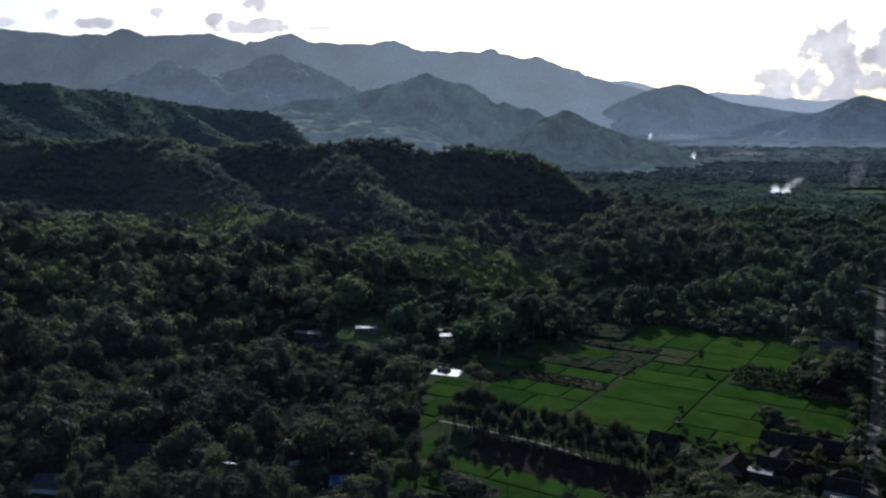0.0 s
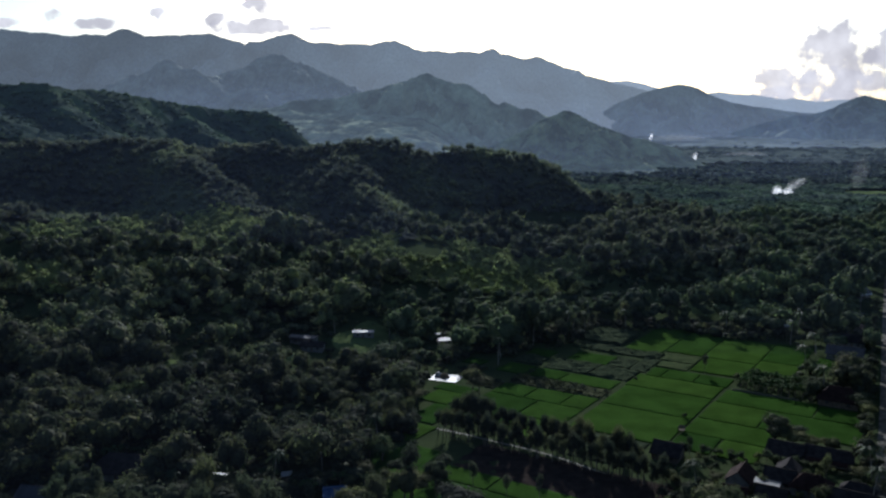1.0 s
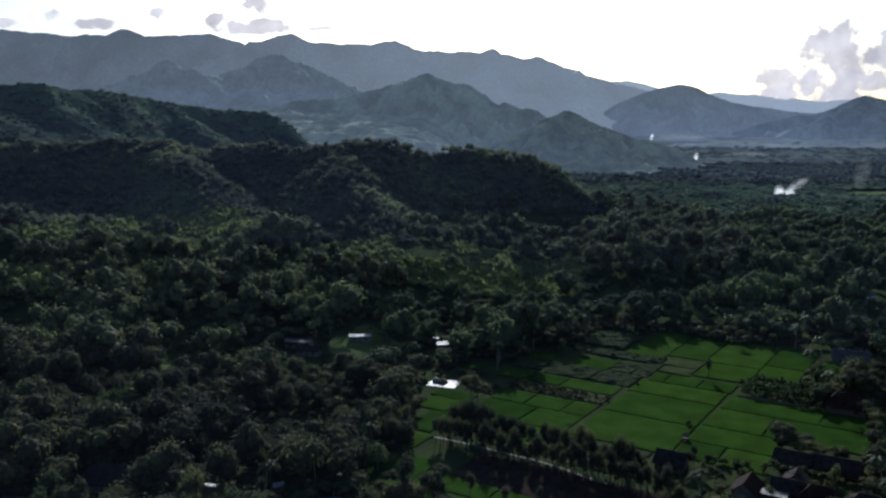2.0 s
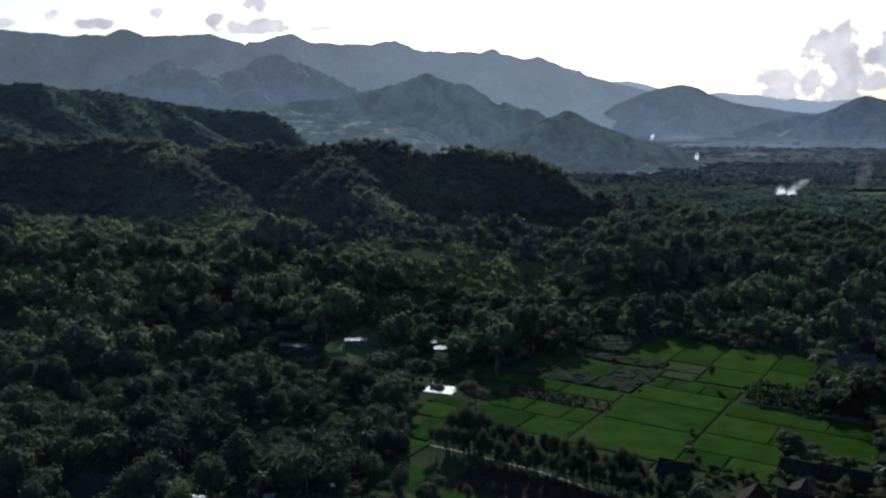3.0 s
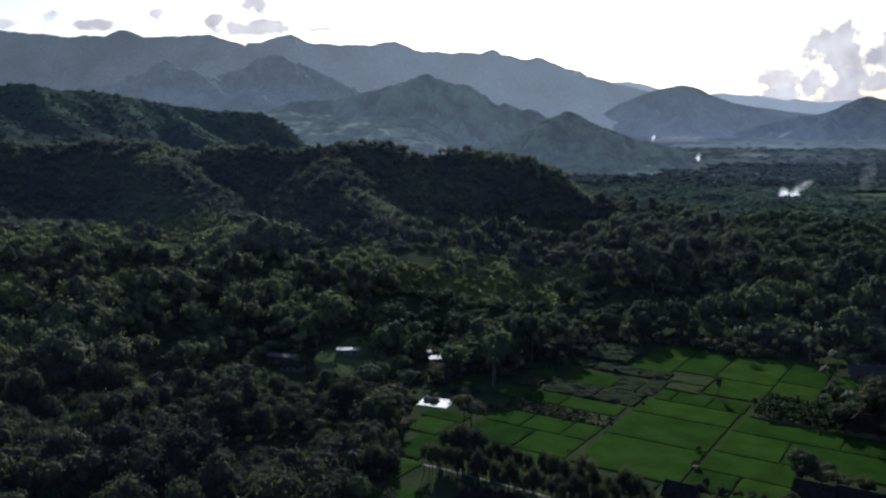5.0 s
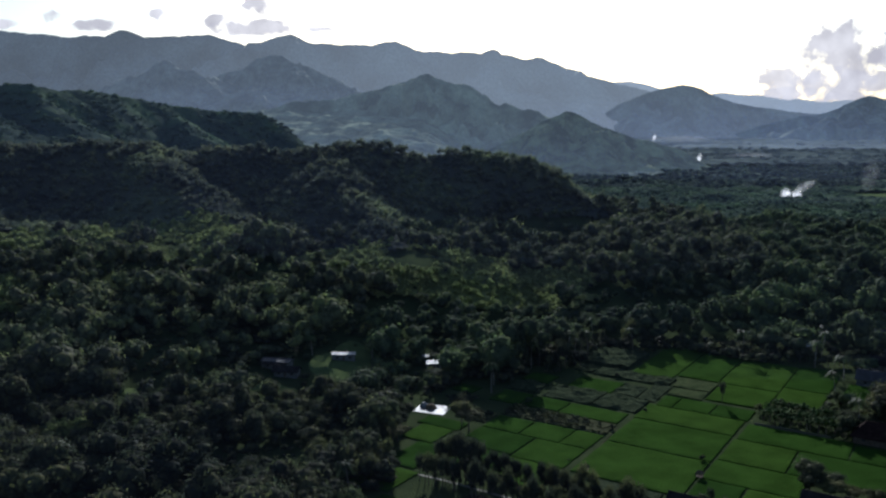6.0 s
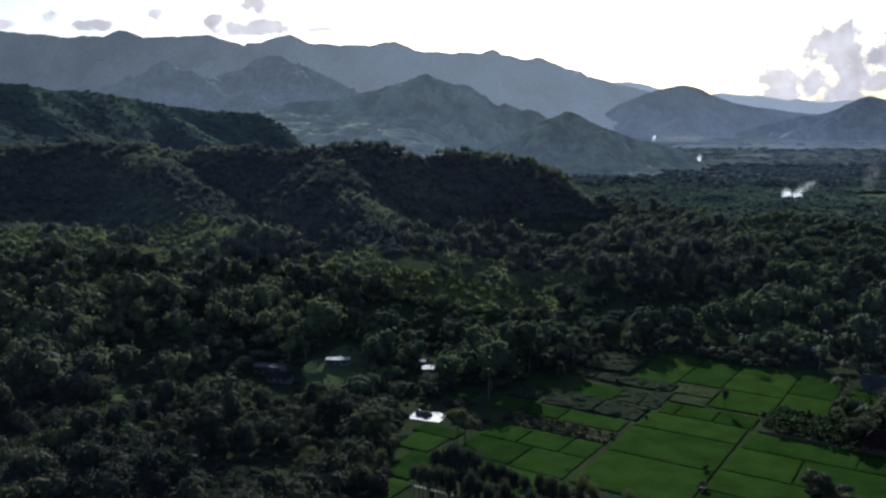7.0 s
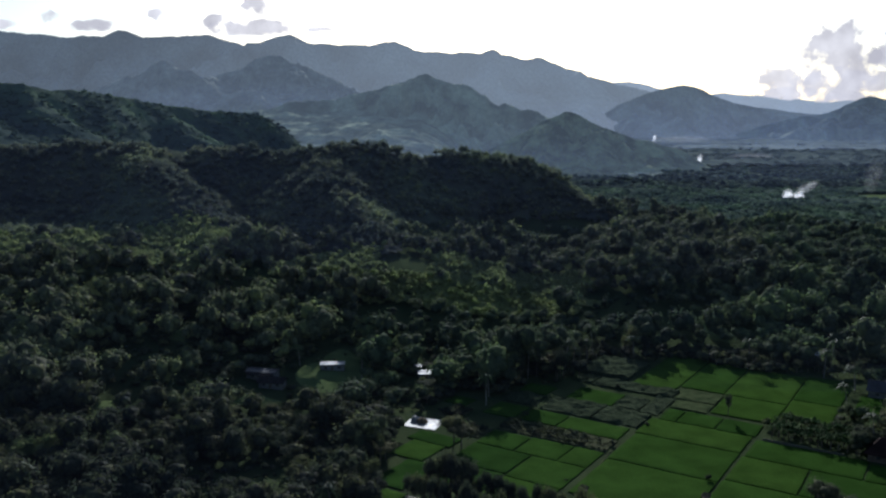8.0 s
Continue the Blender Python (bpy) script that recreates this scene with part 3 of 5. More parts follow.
def paddy(name, label, u0, u1, v0, v1, height, mat, roll=0.04):
    """A plot of a standing crop: a bumpy slab with ragged sides."""
    nu, nv = max(3, int((u1 - u0) / 0.9)), max(3, int((v1 - v0) / 0.9))
    gu, gv = np.meshgrid(np.linspace(u0, u1, nu), np.linspace(v0, v1, nv), indexing="ij")
    edge = np.minimum(np.minimum(gu - u0, u1 - gu), np.minimum(gv - v0, v1 - gv))
    jag = np.where(edge < 0.01, 0.35, 0.0)
    gu, gv = gu + jag * fbm(gu * 3, gv * 3, 2.0, 2), gv + jag * fbm(gv * 3 + 50, gu * 3, 2.0, 2)
    x, y = field(gu, gv)
    base = land(x, y)
    z = base + height + roll * 4 * fbm(x, y, 4.0, 3) - np.where(edge < 0.01, 0.12, 0.0)
    top = np.stack([x, y, z], 2).reshape(-1, 3)
    faces = grid_faces(nu, nv)[:, ::-1]
    ring = np.concatenate([np.arange(nv), nv * np.arange(1, nu) + nv - 1, nv * (nu - 1) + np.arange(nv - 2, -1, -1), nv * np.arange(nu - 2, 0, -1)])
    low = top[ring].copy()
    low[:, 2] = base.reshape(-1)[ring] - 0.2
    k = np.arange(len(ring))
    n = len(top)
    skirt = np.stack([ring[k], n + k, n + (k + 1) % len(ring), ring[(k + 1) % len(ring)]], 1)
    me = mesh_of(name, np.concatenate([top, low]), np.concatenate([faces, skirt]), [mat])
    return new(name, me)


for block in (EAST, CENTRE, FAR, WEST, SOUTH):
    for q in block:
        tagged(paddy("rice_paddy", "", q[0] - 0.1, q[1] + 0.1, q[2] - 0.1, q[3] + 0.1, 0.46, RICE), "bright green rice paddy edged by narrow earth bunds", "rice paddy", "rice paddies of the valley floor")
for q in CROPS:
    tagged(paddy("crop_plot", "", *q, 0.75, CROP, 0.30), "grey-green plot of a taller ripening crop", "crop plot", "crop plots between the paddies")
tagged(paddy("soil_plot", "", -66.5, -45.5, -50, 12, 0.10, SHADED_SOIL, 0.06), "strip of bare brown soil below a track, darkened for tree shade", "fallow plot")
for q in CANE:
    tagged(paddy("cane_plot", "", *q, 1.9, CROP, 0.22), "tall grey-green stand of cane beside the paddies", "cane plot")
for q in SEEDBED:
    tagged(paddy("seedbed", "", *q, 0.35, CROP, 0.10), "dark planted bed in close rows", "crop plot")
for q in THIN:
    tagged(paddy("crop_plot", "", *q, 0.5, PALE_CROP, 0.12), "pale thin plot of a half-harvested crop", "crop plot", "crop plots between the paddies")
for q in TALL_WEEDS:
    tagged(paddy("weedy_strip", "", *q, 0.35, WEEDS, 0.12), "overgrown weedy strip of rough fallow ground", "fallow plot")


def strip(name, line, width, mat, label, category, lift=0.06, kind="structure"):
    """A road or path along a line of points."""
    pts = []
    for (ax, ay), (bx, by) in zip(line, line[1:]):
        n = max(2, int(math.hypot(bx - ax, by - ay) / 2))
        pts += [(ax + (bx - ax) * i / n, ay + (by - ay) * i / n) for i in range(n)]
    pts = np.array(pts + [line[-1]])
    for _ in range(6):
        pts[1:-1] = (pts[:-2] + 2 * pts[1:-1] + pts[2:]) / 4
    way = np.gradient(pts, axis=0)
    way /= np.linalg.norm(way, axis=1)[:, None]
    side = np.stack([-way[:, 1], way[:, 0]], 1)
    wob = 1 + 0.12 * fbm(pts[:, 0], pts[:, 1], 7.0, 3)
    rows = []
    for k, drop in ((-1.04, -0.25), (-1, 0), (0, 0.03), (1, 0), (1.04, -0.25)):
        xy = pts + side * (k * width / 2 * wob)[:, None]
        rows.append(np.column_stack([xy, land(xy[:, 0], xy[:, 1]) + lift + drop]))
    v = np.stack(rows, 1).reshape(-1, 3)
    return tagged(new(name, mesh_of(name, v, grid_faces(len(pts), 5), [mat])), label, category, kind=kind)


ROAD = [(70, 120), (118.8, 219.6), (134, 248), (151, 279), (168, 311), (188.6, 350), (246, 459), (300, 560), (330, 640)]
strip("road", ROAD, 3.7, ASPHALT, "worn grey village road beside trees", "road")
LANE = [field(-44, -78), field(-42.5, -60), field(-42.8, -49), field(-42.8, -30), field(-45.7, -15), field(-49, 0), field(-50.5, 12), field(-49, 40), field(-47, 62)]
strip("track", LANE, 1.0, PATH, "pale dirt track along a row of trees", "track")
strip("footpath", [field(-14, -30), field(12, -34.4), field(28, -35.4)], 0.4, WEEDS, "narrow trodden footpath along a bund", "path", 0.12)

ROAD_PTS = np.array(ROAD)
LANE_PTS = np.array(LANE)


def line_distance(x, y, pts):
    best = np.full(np.shape(x), 1e9)
    for (ax, ay), (bx, by) in zip(pts, pts[1:]):
        k = np.clip(((x - ax) * (bx - ax) + (y - ay) * (by - ay)) / ((bx - ax) ** 2 + (by - ay) ** 2), 0, 1)
        best = np.minimum(best, np.hypot(x - ax - k * (bx - ax), y - ay - k * (by - ay)))
    return best


# ---------------------------------------------------------------- where no wood stands
CLEAR_UV = plots(1, 45, -105, -74, -42, -17, -36, 0, -17, 54, -36, 52, 54, 68, -36, 3, 54, 58, 3, 30, 16, 42, -89, -35, -35, 16, -75, -34, 42, 57, -89, -34, 57, 80, -78, -34, 57, 68, -89, -76, 68, 92, -77, 3, 92, 118, -78, -54, 78, 128, 3, 19, 90, 132, -56, 3,
                 -45, -16, -26, 4, -50, -40, -75, 62, -92, -58, -56, 17, -22, 1, -102, -78, -42, -20, -91, -71, 100, 121, 24, 46, -58, -12, 4, 62, -60, -45, -52, 12, 57, 78, 2, 32)
HOUSES = []     # (x, y, radius), filled as they are built


def clear_of(x, y):
    """Where wood may grow."""
    u, v = to_field(x, y)
    ok = np.ones(np.shape(x), bool)
    for u0, u1, v0, v1 in CLEAR_UV:
        ok &= ~((u > u0 - 1.5) & (u < u1 + 1.5) & (v > v0 - 1.5) & (v < v1 + 1.5))
    ok &= line_distance(x, y, ROAD_PTS) > 4.2
    ok &= line_distance(x, y, LANE_PTS) > 3.5
    for hx, hy, r in HOUSES:
        ok &= np.hypot(x - hx, y - hy) > r
    for cx, cy, rx, ry in ((-103, 413, 7, 17), (-108, 345, 8, 14), (-120, 373, 9, 8), (-116, 317, 12, 6), (-62, 360, 13, 17), (-36, 378, 14, 34), (-5, 335, 7, 10), (2, 376, 7, 17), (245, 474, 7, 14), (206, 398, 7, 16), (215, 420, 6, 12), (172, 401, 6, 15), (190, 371, 6, 12), (668, 1280, 62, 82), (-12, 513, 15, 24), (142, 455, 7, 16), (412, 2060, 74, 50), (820, 1780, 52, 34), (-12, 232, 12, 30), (0, 290, 7, 34), (-91, 225, 10, 9)):
        ok &= ((x - cx) / rx) ** 2 + ((y - cy) / ry) ** 2 > 1
    return ok


def clearing(cx, cy, rx, ry, label, mat=GRASS):
    """A patch of open ground laid over the slope."""
    a, k = np.meshgrid(np.linspace(0, 2 * np.pi, 48), np.linspace(0, 1, 12))
    rim = 1 + 0.12 * np.sin(3 * a + cx) + 0.08 * np.sin(5 * a + cy)
    x, y = cx + rx * k * rim * np.cos(a), cy + ry * k * rim * np.sin(a)
    z = land(x, y) + 0.45 - 0.6 * k ** 6 + 0.25 * fbm(x, y, 3.0, 3)
    me = mesh_of("ground_clearing", np.stack([x, y, z], 2).reshape(-1, 3), grid_faces(12, 48), [mat], True)
    tagged(new("ground_clearing", me), label, "clearing", kind="structure")


clearing(-11, 487, 11, 2.6, "smooth pale green grassy knoll between woods")
clearing(-103, 409, 6, 9, "small grassy clearing in the wood")
clearing(-108, 341, 6, 6, "small grassy clearing in the wood")
clearing(-61, 354, 9, 5, "rough grass before a barn")
clearing(-34, 382, 15, 24, "rough grassy yard around sheds")
clearing(668, 1290, 60, 62, "open pale green field on the plain")
for cx, cy, rx, ry in ((412, 2060, 72, 46), (1300, 2880, 120, 60), (900, 2420, 60, 40), (820, 1780, 50, 30)):
    clearing(cx, cy, rx, ry, "pale distant field among woods", PALE_FIELD)
clearing(142, 455, 7, 16, "narrow grassy gap in the wood")
clearing(-12, 234, 11, 28, "strip of green grass between trees", RICE)
# ---------------------------------------------------------------- houses
def roofing(name, dark, light, metal=0.0, roughness=0.9, pitch=0.24, specular=0.02):
    """Roofing laid in courses, weathered in patches."""
    m, nt, bsdf = material(name, roughness, specular)
    bsdf.inputs["Metallic"].default_value = metal
    stain = noise_node(nt, 1.6, 5)
    colour = ramp(nt, stain, (0.3, dark), (0.72, light))
    grain = noise_node(nt, 0.18, 3)
    colour = mix(nt, 0.4, colour, ramp(nt, grain, (0.3, (0.45, 0.45, 0.45)), (0.7, (1, 1, 1))), "MULTIPLY")
    nt.links.new(colour, bsdf.inputs["Base Color"])
    co = nt.nodes.new("ShaderNodeTexCoord")
    wave = nt.nodes.new("ShaderNodeTexWave")
    wave.bands_direction = "X"
    wave.inputs["Scale"].default_value, wave.inputs["Distortion"].default_value = 0.314 / pitch, 0.6
    nt.links.new(co.outputs["Object"], wave.inputs["Vector"])
    bump(nt, bsdf, wave.outputs["Fac"], 0.6, 0.06)
    return m


TILE_RED = roofing("old clay tiles", (0.014, 0.009, 0.009), (0.034, 0.020, 0.018))
# dark tile, lowered further to stand in for dense tree shade on the roofs
TILE_DARK = roofing("dark tiles lowered for shade", (0.014, 0.013, 0.014), (0.038, 0.033, 0.033))
ZINC = roofing("bright zinc sheet", (0.22, 0.225, 0.23), (0.38, 0.385, 0.39), 0.1, 0.6, 0.16, 0.25)
DULL_ZINC = roofing("weathered zinc sheet", (0.08, 0.082, 0.084), (0.17, 0.172, 0.175), 0.1, 0.7, 0.16, 0.15)
BLUE_SHEET = roofing("blue painted sheet", (0.018, 0.045, 0.11), (0.028, 0.07, 0.16), 0.0, 0.8, 0.2)
SLATE_BLUE = roofing("grey-blue sheet", (0.020, 0.022, 0.026), (0.046, 0.049, 0.058), 0.0, 0.45, 0.5, 0.16)
# pale plaster with the shade of the house fronts put into its colour
PLASTER = surface("plaster darkened for shade", (0.09, 0.09, 0.088), (0.17, 0.167, 0.157), 1.5, 0.15, 0.9, 0.3, 0.01)
BOARD = surface("weathered boards", (0.06, 0.046, 0.036), (0.14, 0.11, 0.085), 1.2, 0.1, 0.9, 0.5, 0.02)
DARK_GLASS = surface("dark window glass", (0.02, 0.022, 0.025), (0.04, 0.045, 0.05), 1.0, 0.2, 0.12, 0.05, 0.01, 0.5)
CONCRETE = surface("pale wet concrete", (0.09, 0.088, 0.083), (0.31, 0.305, 0.295), 2.2, 0.2, 0.6, 0.25, 0.01, 0.12)
STRAW = surface("brown straw", (0.06, 0.045, 0.03), (0.16, 0.12, 0.07), 0.8, 0.1, 0.95, 0.9, 0.08)


def roof_bm(length, depth, eave, rise, over, hip, thick=0.14):
    """A gable or hipped roof with overhanging eaves, as a shell with thickness."""
    bm = bmesh.new()
    a, b = length / 2 + over, depth / 2 + over
    drop = rise * over / (depth / 2)
    r = max(0.3, a - hip)
    shells = []
    for k in (0, -thick):
        z0, z1 = eave - drop + k, eave + rise + k
        shells.append([bm.verts.new(p) for p in ((-a, -b, z0), (a, -b, z0), (a, b, z0), (-a, b, z0), (-r, 0, z1), (r, 0, z1))])
    for s, flip in ((shells[0], 1), (shells[1], -1)):
        quads = [(s[0], s[1], s[5], s[4]), (s[2], s[3], s[4], s[5])]
        if hip > 0:
            quads += [(s[1], s[2], s[5]), (s[3], s[0], s[4])]
        for q in quads:
            bm.faces.new(q[::flip])
    p, q = shells
    rim = [(0, 1), (2, 3), (1, 2), (3, 0)] if hip > 0 else [(0, 1), (2, 3), (1, 5), (5, 2), (3, 4), (4, 0)]
    for i, j in rim:
        bm.faces.new((p[j], p[i], q[i], q[j]))
    return bm


def house(name, label, x, y, turn, length, depth, wall_h, rise, roof_mat, wall_mat=PLASTER, hip=0.0, over=0.7, annexe=None, group="", open_front=()):
    """A village house: walls with gables, roof with ridge cap, door and windows with frames, and a lean-to where it has one."""
    top = tagged(new(name), label, "house", group)
    top.matrix_basis = pose(x, y, float(land(x, y)), 0, 0, turn)
    HOUSES.append((x, y, max(length, depth) / 2 + 2.2))
    HOUSES.extend((x, y - k, depth / 2 + 1.5) for k in open_front)
    l, d = length / 2, depth / 2
    bm = bmesh.new()
    t = 0.18
    for x0, x1, y0, y1 in ((-l, l, -d, -d + t), (-l, l, d - t, d), (-l, -l + t, -d + t, d - t), (l - t, l, -d + t, d - t)):
        box(bm, x0, x1, y0, y1, -0.5, wall_h)
    if hip == 0:
        for s in (-1, 1):
            e = [bm.verts.new((s * l, p, z)) for p, z in ((-d, wall_h), (d, wall_h), (0, wall_h + rise * 0.97))]
            f = [bm.verts.new((s * (l - t), v.co.y, v.co.z)) for v in e]
            bm.faces.new(e), bm.faces.new(f[::-1])
            for i in range(3):
                bm.faces.new((e[i], f[i], f[(i + 1) % 3], e[(i + 1) % 3]))
        bmesh.ops.recalc_face_normals(bm, faces=bm.faces[:])
    part("wall", bm, wall_mat, top)
    part("roof", roof_bm(length, depth, wall_h, rise, over, hip), roof_mat, top)
    bm = bmesh.new()
    r = l + over - hip
    box(bm, -r, r, -0.16, 0.16, wall_h + rise - 0.05, wall_h + rise + 0.12, 0.05)
    part("ridge_cap", bm, roof_mat, top)
    bm = bmesh.new()
    box(bm, -0.45, 0.45, -d - 0.05, -d + 0.02, 0, 2.05, 0.015)
    part("door", bm, BOARD, top)
    for s in (-1, 1):
        if length > 5:
            bm = bmesh.new()
            cx = s * l * 0.55
            for a, b, c, e in ((-0.6, 0.6, 0.9, 0.98), (-0.6, 0.6, 1.92, 2.0), (-0.6, -0.52, 0.98, 1.92), (0.52, 0.6, 0.98, 1.92), (-0.04, 0.04, 0.98, 1.92)):
                box(bm, cx + a, cx + b, -d - 0.06, -d + 0.01, c, e)
            w = part("window", bm, BOARD, top)
            bm = bmesh.new()
            box(bm, cx - 0.52, cx + 0.52, -d - 0.025, -d - 0.005, 0.98, 1.92)
            part("pane", bm, DARK_GLASS, w)
    if annexe:
        side, out, mat = annexe          # a lean-to along the front (-1) or back (1)
        bm = bmesh.new()
        y0, y1 = side * (d + 0.1), side * (d + out)
        pts = [(-l * 0.9, y0, wall_h - 0.25), (l * 0.9, y0, wall_h - 0.25), (l * 0.9, y1, wall_h - 0.95), (-l * 0.9, y1, wall_h - 0.95)]
        up = [bm.verts.new(p) for p in pts]
        down = [bm.verts.new((p[0], p[1], p[2] - 0.07)) for p in pts]
        bm.faces.new(up), bm.faces.new(down[::-1])
        for i in range(4):
            bm.faces.new((up[i], up[(i + 1) % 4], down[(i + 1) % 4], down[i]))
        bmesh.ops.recalc_face_normals(bm, faces=bm.faces[:])
        porch = part("porch_roof", bm, mat, top, "pale sheet lean-to roof")
        for s in (-1, 1):
            bm = bmesh.new()
            box(bm, s * l * 0.85 - 0.06, s * l * 0.85 + 0.06, y1 - side * 0.25 - 0.06, y1 - side * 0.25 + 0.06, -0.4, wall_h - 0.9)
            part("post", bm, BOARD, porch)
    return top


T = FIELD_TURN
VILLAGE = "village houses"
house("farmhouse", "farmhouse with a dark gabled tile roof beside the paddies", *field(-25.5, 3.5), T, 8.0, 7.0, 2.6, 2.6, TILE_DARK, BOARD, group=VILLAGE)
house("village_house", "long low house with a dark tile roof", *field(-4, 33.5), T, 9.5, 7.0, 2.6, 2.0, TILE_DARK, annexe=(-1, 2.4, TILE_DARK), group=VILLAGE)
house("village_house", "long low house with a dark tile roof and pale eaves", *field(-2.5, 45.5), T, 13.0, 6.6, 2.6, 2.0, TILE_DARK, annexe=(-1, 2.6, TILE_RED), group=VILLAGE)
# dark boards in place of pale walls imitate the shade on them
house("village_house", "large hip-roofed house among trees, dark boards standing in for shaded walls", *field(58, 40), T, 13.0, 9.5, 3.2, 3.4, TILE_RED, BOARD, hip=4.0, over=1.0, group=VILLAGE)
house("village_house", "house with a grey-blue sheet roof at the field edge", *field(126, 33), T, 14.0, 9.0, 3.0, 2.6, SLATE_BLUE, group=VILLAGE)
house("village_house", "small house with a steep clay tile roof", *field(-33, 27), T + 90, 8.5, 6.5, 2.7, 2.6, TILE_RED, group=VILLAGE)
house("village_house", "small house with a dark clay tile roof", *field(-27.5, 36.5), T, 7.5, 6.5, 2.7, 2.3, TILE_DARK, group=VILLAGE)
house("village_house", "small grey-roofed house between neighbours", *field(-20, 37), T + 90, 6.5, 5.5, 2.6, 2.0, TILE_DARK, group=VILLAGE)
house("village_house", "broad house with an old clay tile roof", *field(-28.5, 44.8), T, 9.5, 8.0, 2.9, 2.6, TILE_RED, hip=3.0, group=VILLAGE)
house("village_house", "house with a dark tile roof behind a sheet shelter", *field(-33.5, 55), T, 9.5, 7.5, 2.8, 2.4, TILE_DARK, group=VILLAGE)
house("village_house", "low house with a dark tile roof by the road", *field(-25.5, 56), T, 8.0, 5.5, 2.7, 2.0, TILE_DARK, hip=2.5, group=VILLAGE)
house("village_house", "small house with a weathered grey roof", *field(-41, 37), T, 7.0, 6.0, 2.7, 2.0, TILE_DARK, group=VILLAGE)
house("village_house", "small house with an old tile roof under trees", *field(-46, 28), T, 6.5, 5.5, 2.7, 2.1, TILE_RED, group=VILLAGE)
house("shed", "shed with a bright blue sheet roof among trees", -28.5, 221.5, 8, 6.0, 7.0, 2.6, 0.9, BLUE_SHEET, BOARD, over=0.3, open_front=(4, 8, 12, 16))
house("shed", "small shed with a pale zinc roof among trees", -64.0, 231.5, -12, 6.0, 4.4, 2.5, 0.3, ZINC, BOARD, over=0.4, open_front=(4, 8))
house("shed", "tiny shed with a pale zinc roof among trees", -44.0, 234.0, 20, 3.0, 2.6, 2.3, 0.5, ZINC, BOARD, over=0.2, open_front=(3, 6, 9))
house("village_house", "house with a grey sheet roof under dense trees", -106.0, 217.0, -10, 10.5, 7.0, 2.8, 2.0, SLATE_BLUE, annexe=(-1, 2.2, ZINC), open_front=(6, 10))
house("village_house", "large house with a dark tile roof in a grove", -91.0, 236.0, -8, 17.0, 10.5, 2.9, 3.6, TILE_DARK, hip=4.5, open_front=(6, 9))
house("village_house", "dark-roofed house in a shaded clearing", -108.0, 240.0, 30, 8.5, 7.0, 2.8, 2.5, TILE_RED)
house("barn", "barn with a dark grey sheet roof in a clearing", -62.0, 374.0, -14, 11.5, 5.0, 3.4, 0.55, SLATE_BLUE, annexe=(-1, 2.2, TILE_DARK), open_front=(6, 12, 16))
house("barn", "low shed with a dark tile roof beside a barn", -57.0, 367.5, -8, 9.5, 4.6, 2.6, 1.3, TILE_DARK)
house("village_house", "dark-roofed house in a gap of the wood", -119.0, 320.0, 12, 9.0, 6.5, 2.8, 1.6, TILE_DARK, annexe=(-1, 2.0, DULL_ZINC))
house("barn", "long open shed with a pale zinc roof", -36.5, 387.0, 4, 9.5, 4.0, 2.8, 0.25, ZINC, over=0.3, open_front=(6, 12))
house("shed", "small shed with a bright zinc roof by the wood", 1.5, 386.0, 10, 6.0, 5.0, 2.6, 0.25, ZINC, over=0.4, open_front=(6, 12, 18))
house("shed", "tiny shed with a bright zinc roof by the wood", -2.0, 394.0, -20, 3.4, 3.0, 2.4, 0.2, ZINC, over=0.3)
house("village_house", "roadside house half hidden by trees", 245.0, 487.0, 25, 9.0, 7.0, 3.0, 2.3, SLATE_BLUE, annexe=(-1, 2.0, ZINC))
house("shed", "small pale-roofed shed at the edge of the wood", 171.0, 414.0, 15, 4.0, 3.5, 2.6, 0.7, ZINC, over=0.3)
house("village_house", "house with a clay tile roof among roadside trees", 205.0, 412.0, T + 90, 9.0, 7.5, 3.0, 2.6, TILE_RED)
house("village_house", "house with a grey roof among roadside trees", 214.0, 432.0, T, 9.0, 7.0, 3.0, 2.4, SLATE_BLUE, annexe=(-1, 2.0, ZINC))
for x, y, turn in ((241.0, 478.0, 60), (254.0, 503.0, 60)):
    house("shed", "narrow open shed with a pale zinc roof by the road", x, y, turn, 8.0, 1.6, 3.4, 0.5, ZINC, over=0.2, open_front=(6, 12), group="roadside sheds")
    HOUSES.append((x - 3.0, y - 9.0, 6.0))
house("village_house", "house with a dark roof among roadside trees", 191.0, 384.0, T, 9.5, 7.5, 3.0, 2.5, TILE_DARK)


def carport(x, y, turn, length, depth):
    """An open shelter: a nearly level zinc sheet on four posts."""
    top = tagged(new("carport"), "open shelter with a weathered grey zinc roof beside houses", "shelter", "sheet-roofed shelters")
    top.matrix_basis = pose(x, y, float(land(x, y)), 0, 0, turn)
    l, d = length / 2, depth / 2
    bm = bmesh.new()
    for v in box(bm, -l, l, -d, d, 2.5, 2.58):
        v.co.z += 0.12 * v.co.y / d
    part("roof", bm, DULL_ZINC, top)
    for sx in (-1, 1):
        for sy in (-1, 1):
            bm = bmesh.new()
            box(bm, sx * (l - 0.2) - 0.05, sx * (l - 0.2) + 0.05, sy * (d - 0.2) - 0.05, sy * (d - 0.2) + 0.05, -0.3, 2.48 + 0.1 * sy)
            part("post", bm, BOARD, top)


carport(*field(-33.4, 34.2), T, 7.0, 3.2)
carport(*field(-39.5, 56), T, 8.5, 3.4)
carport(*field(-52.8, 33.7), T, 4.5, 3.0)


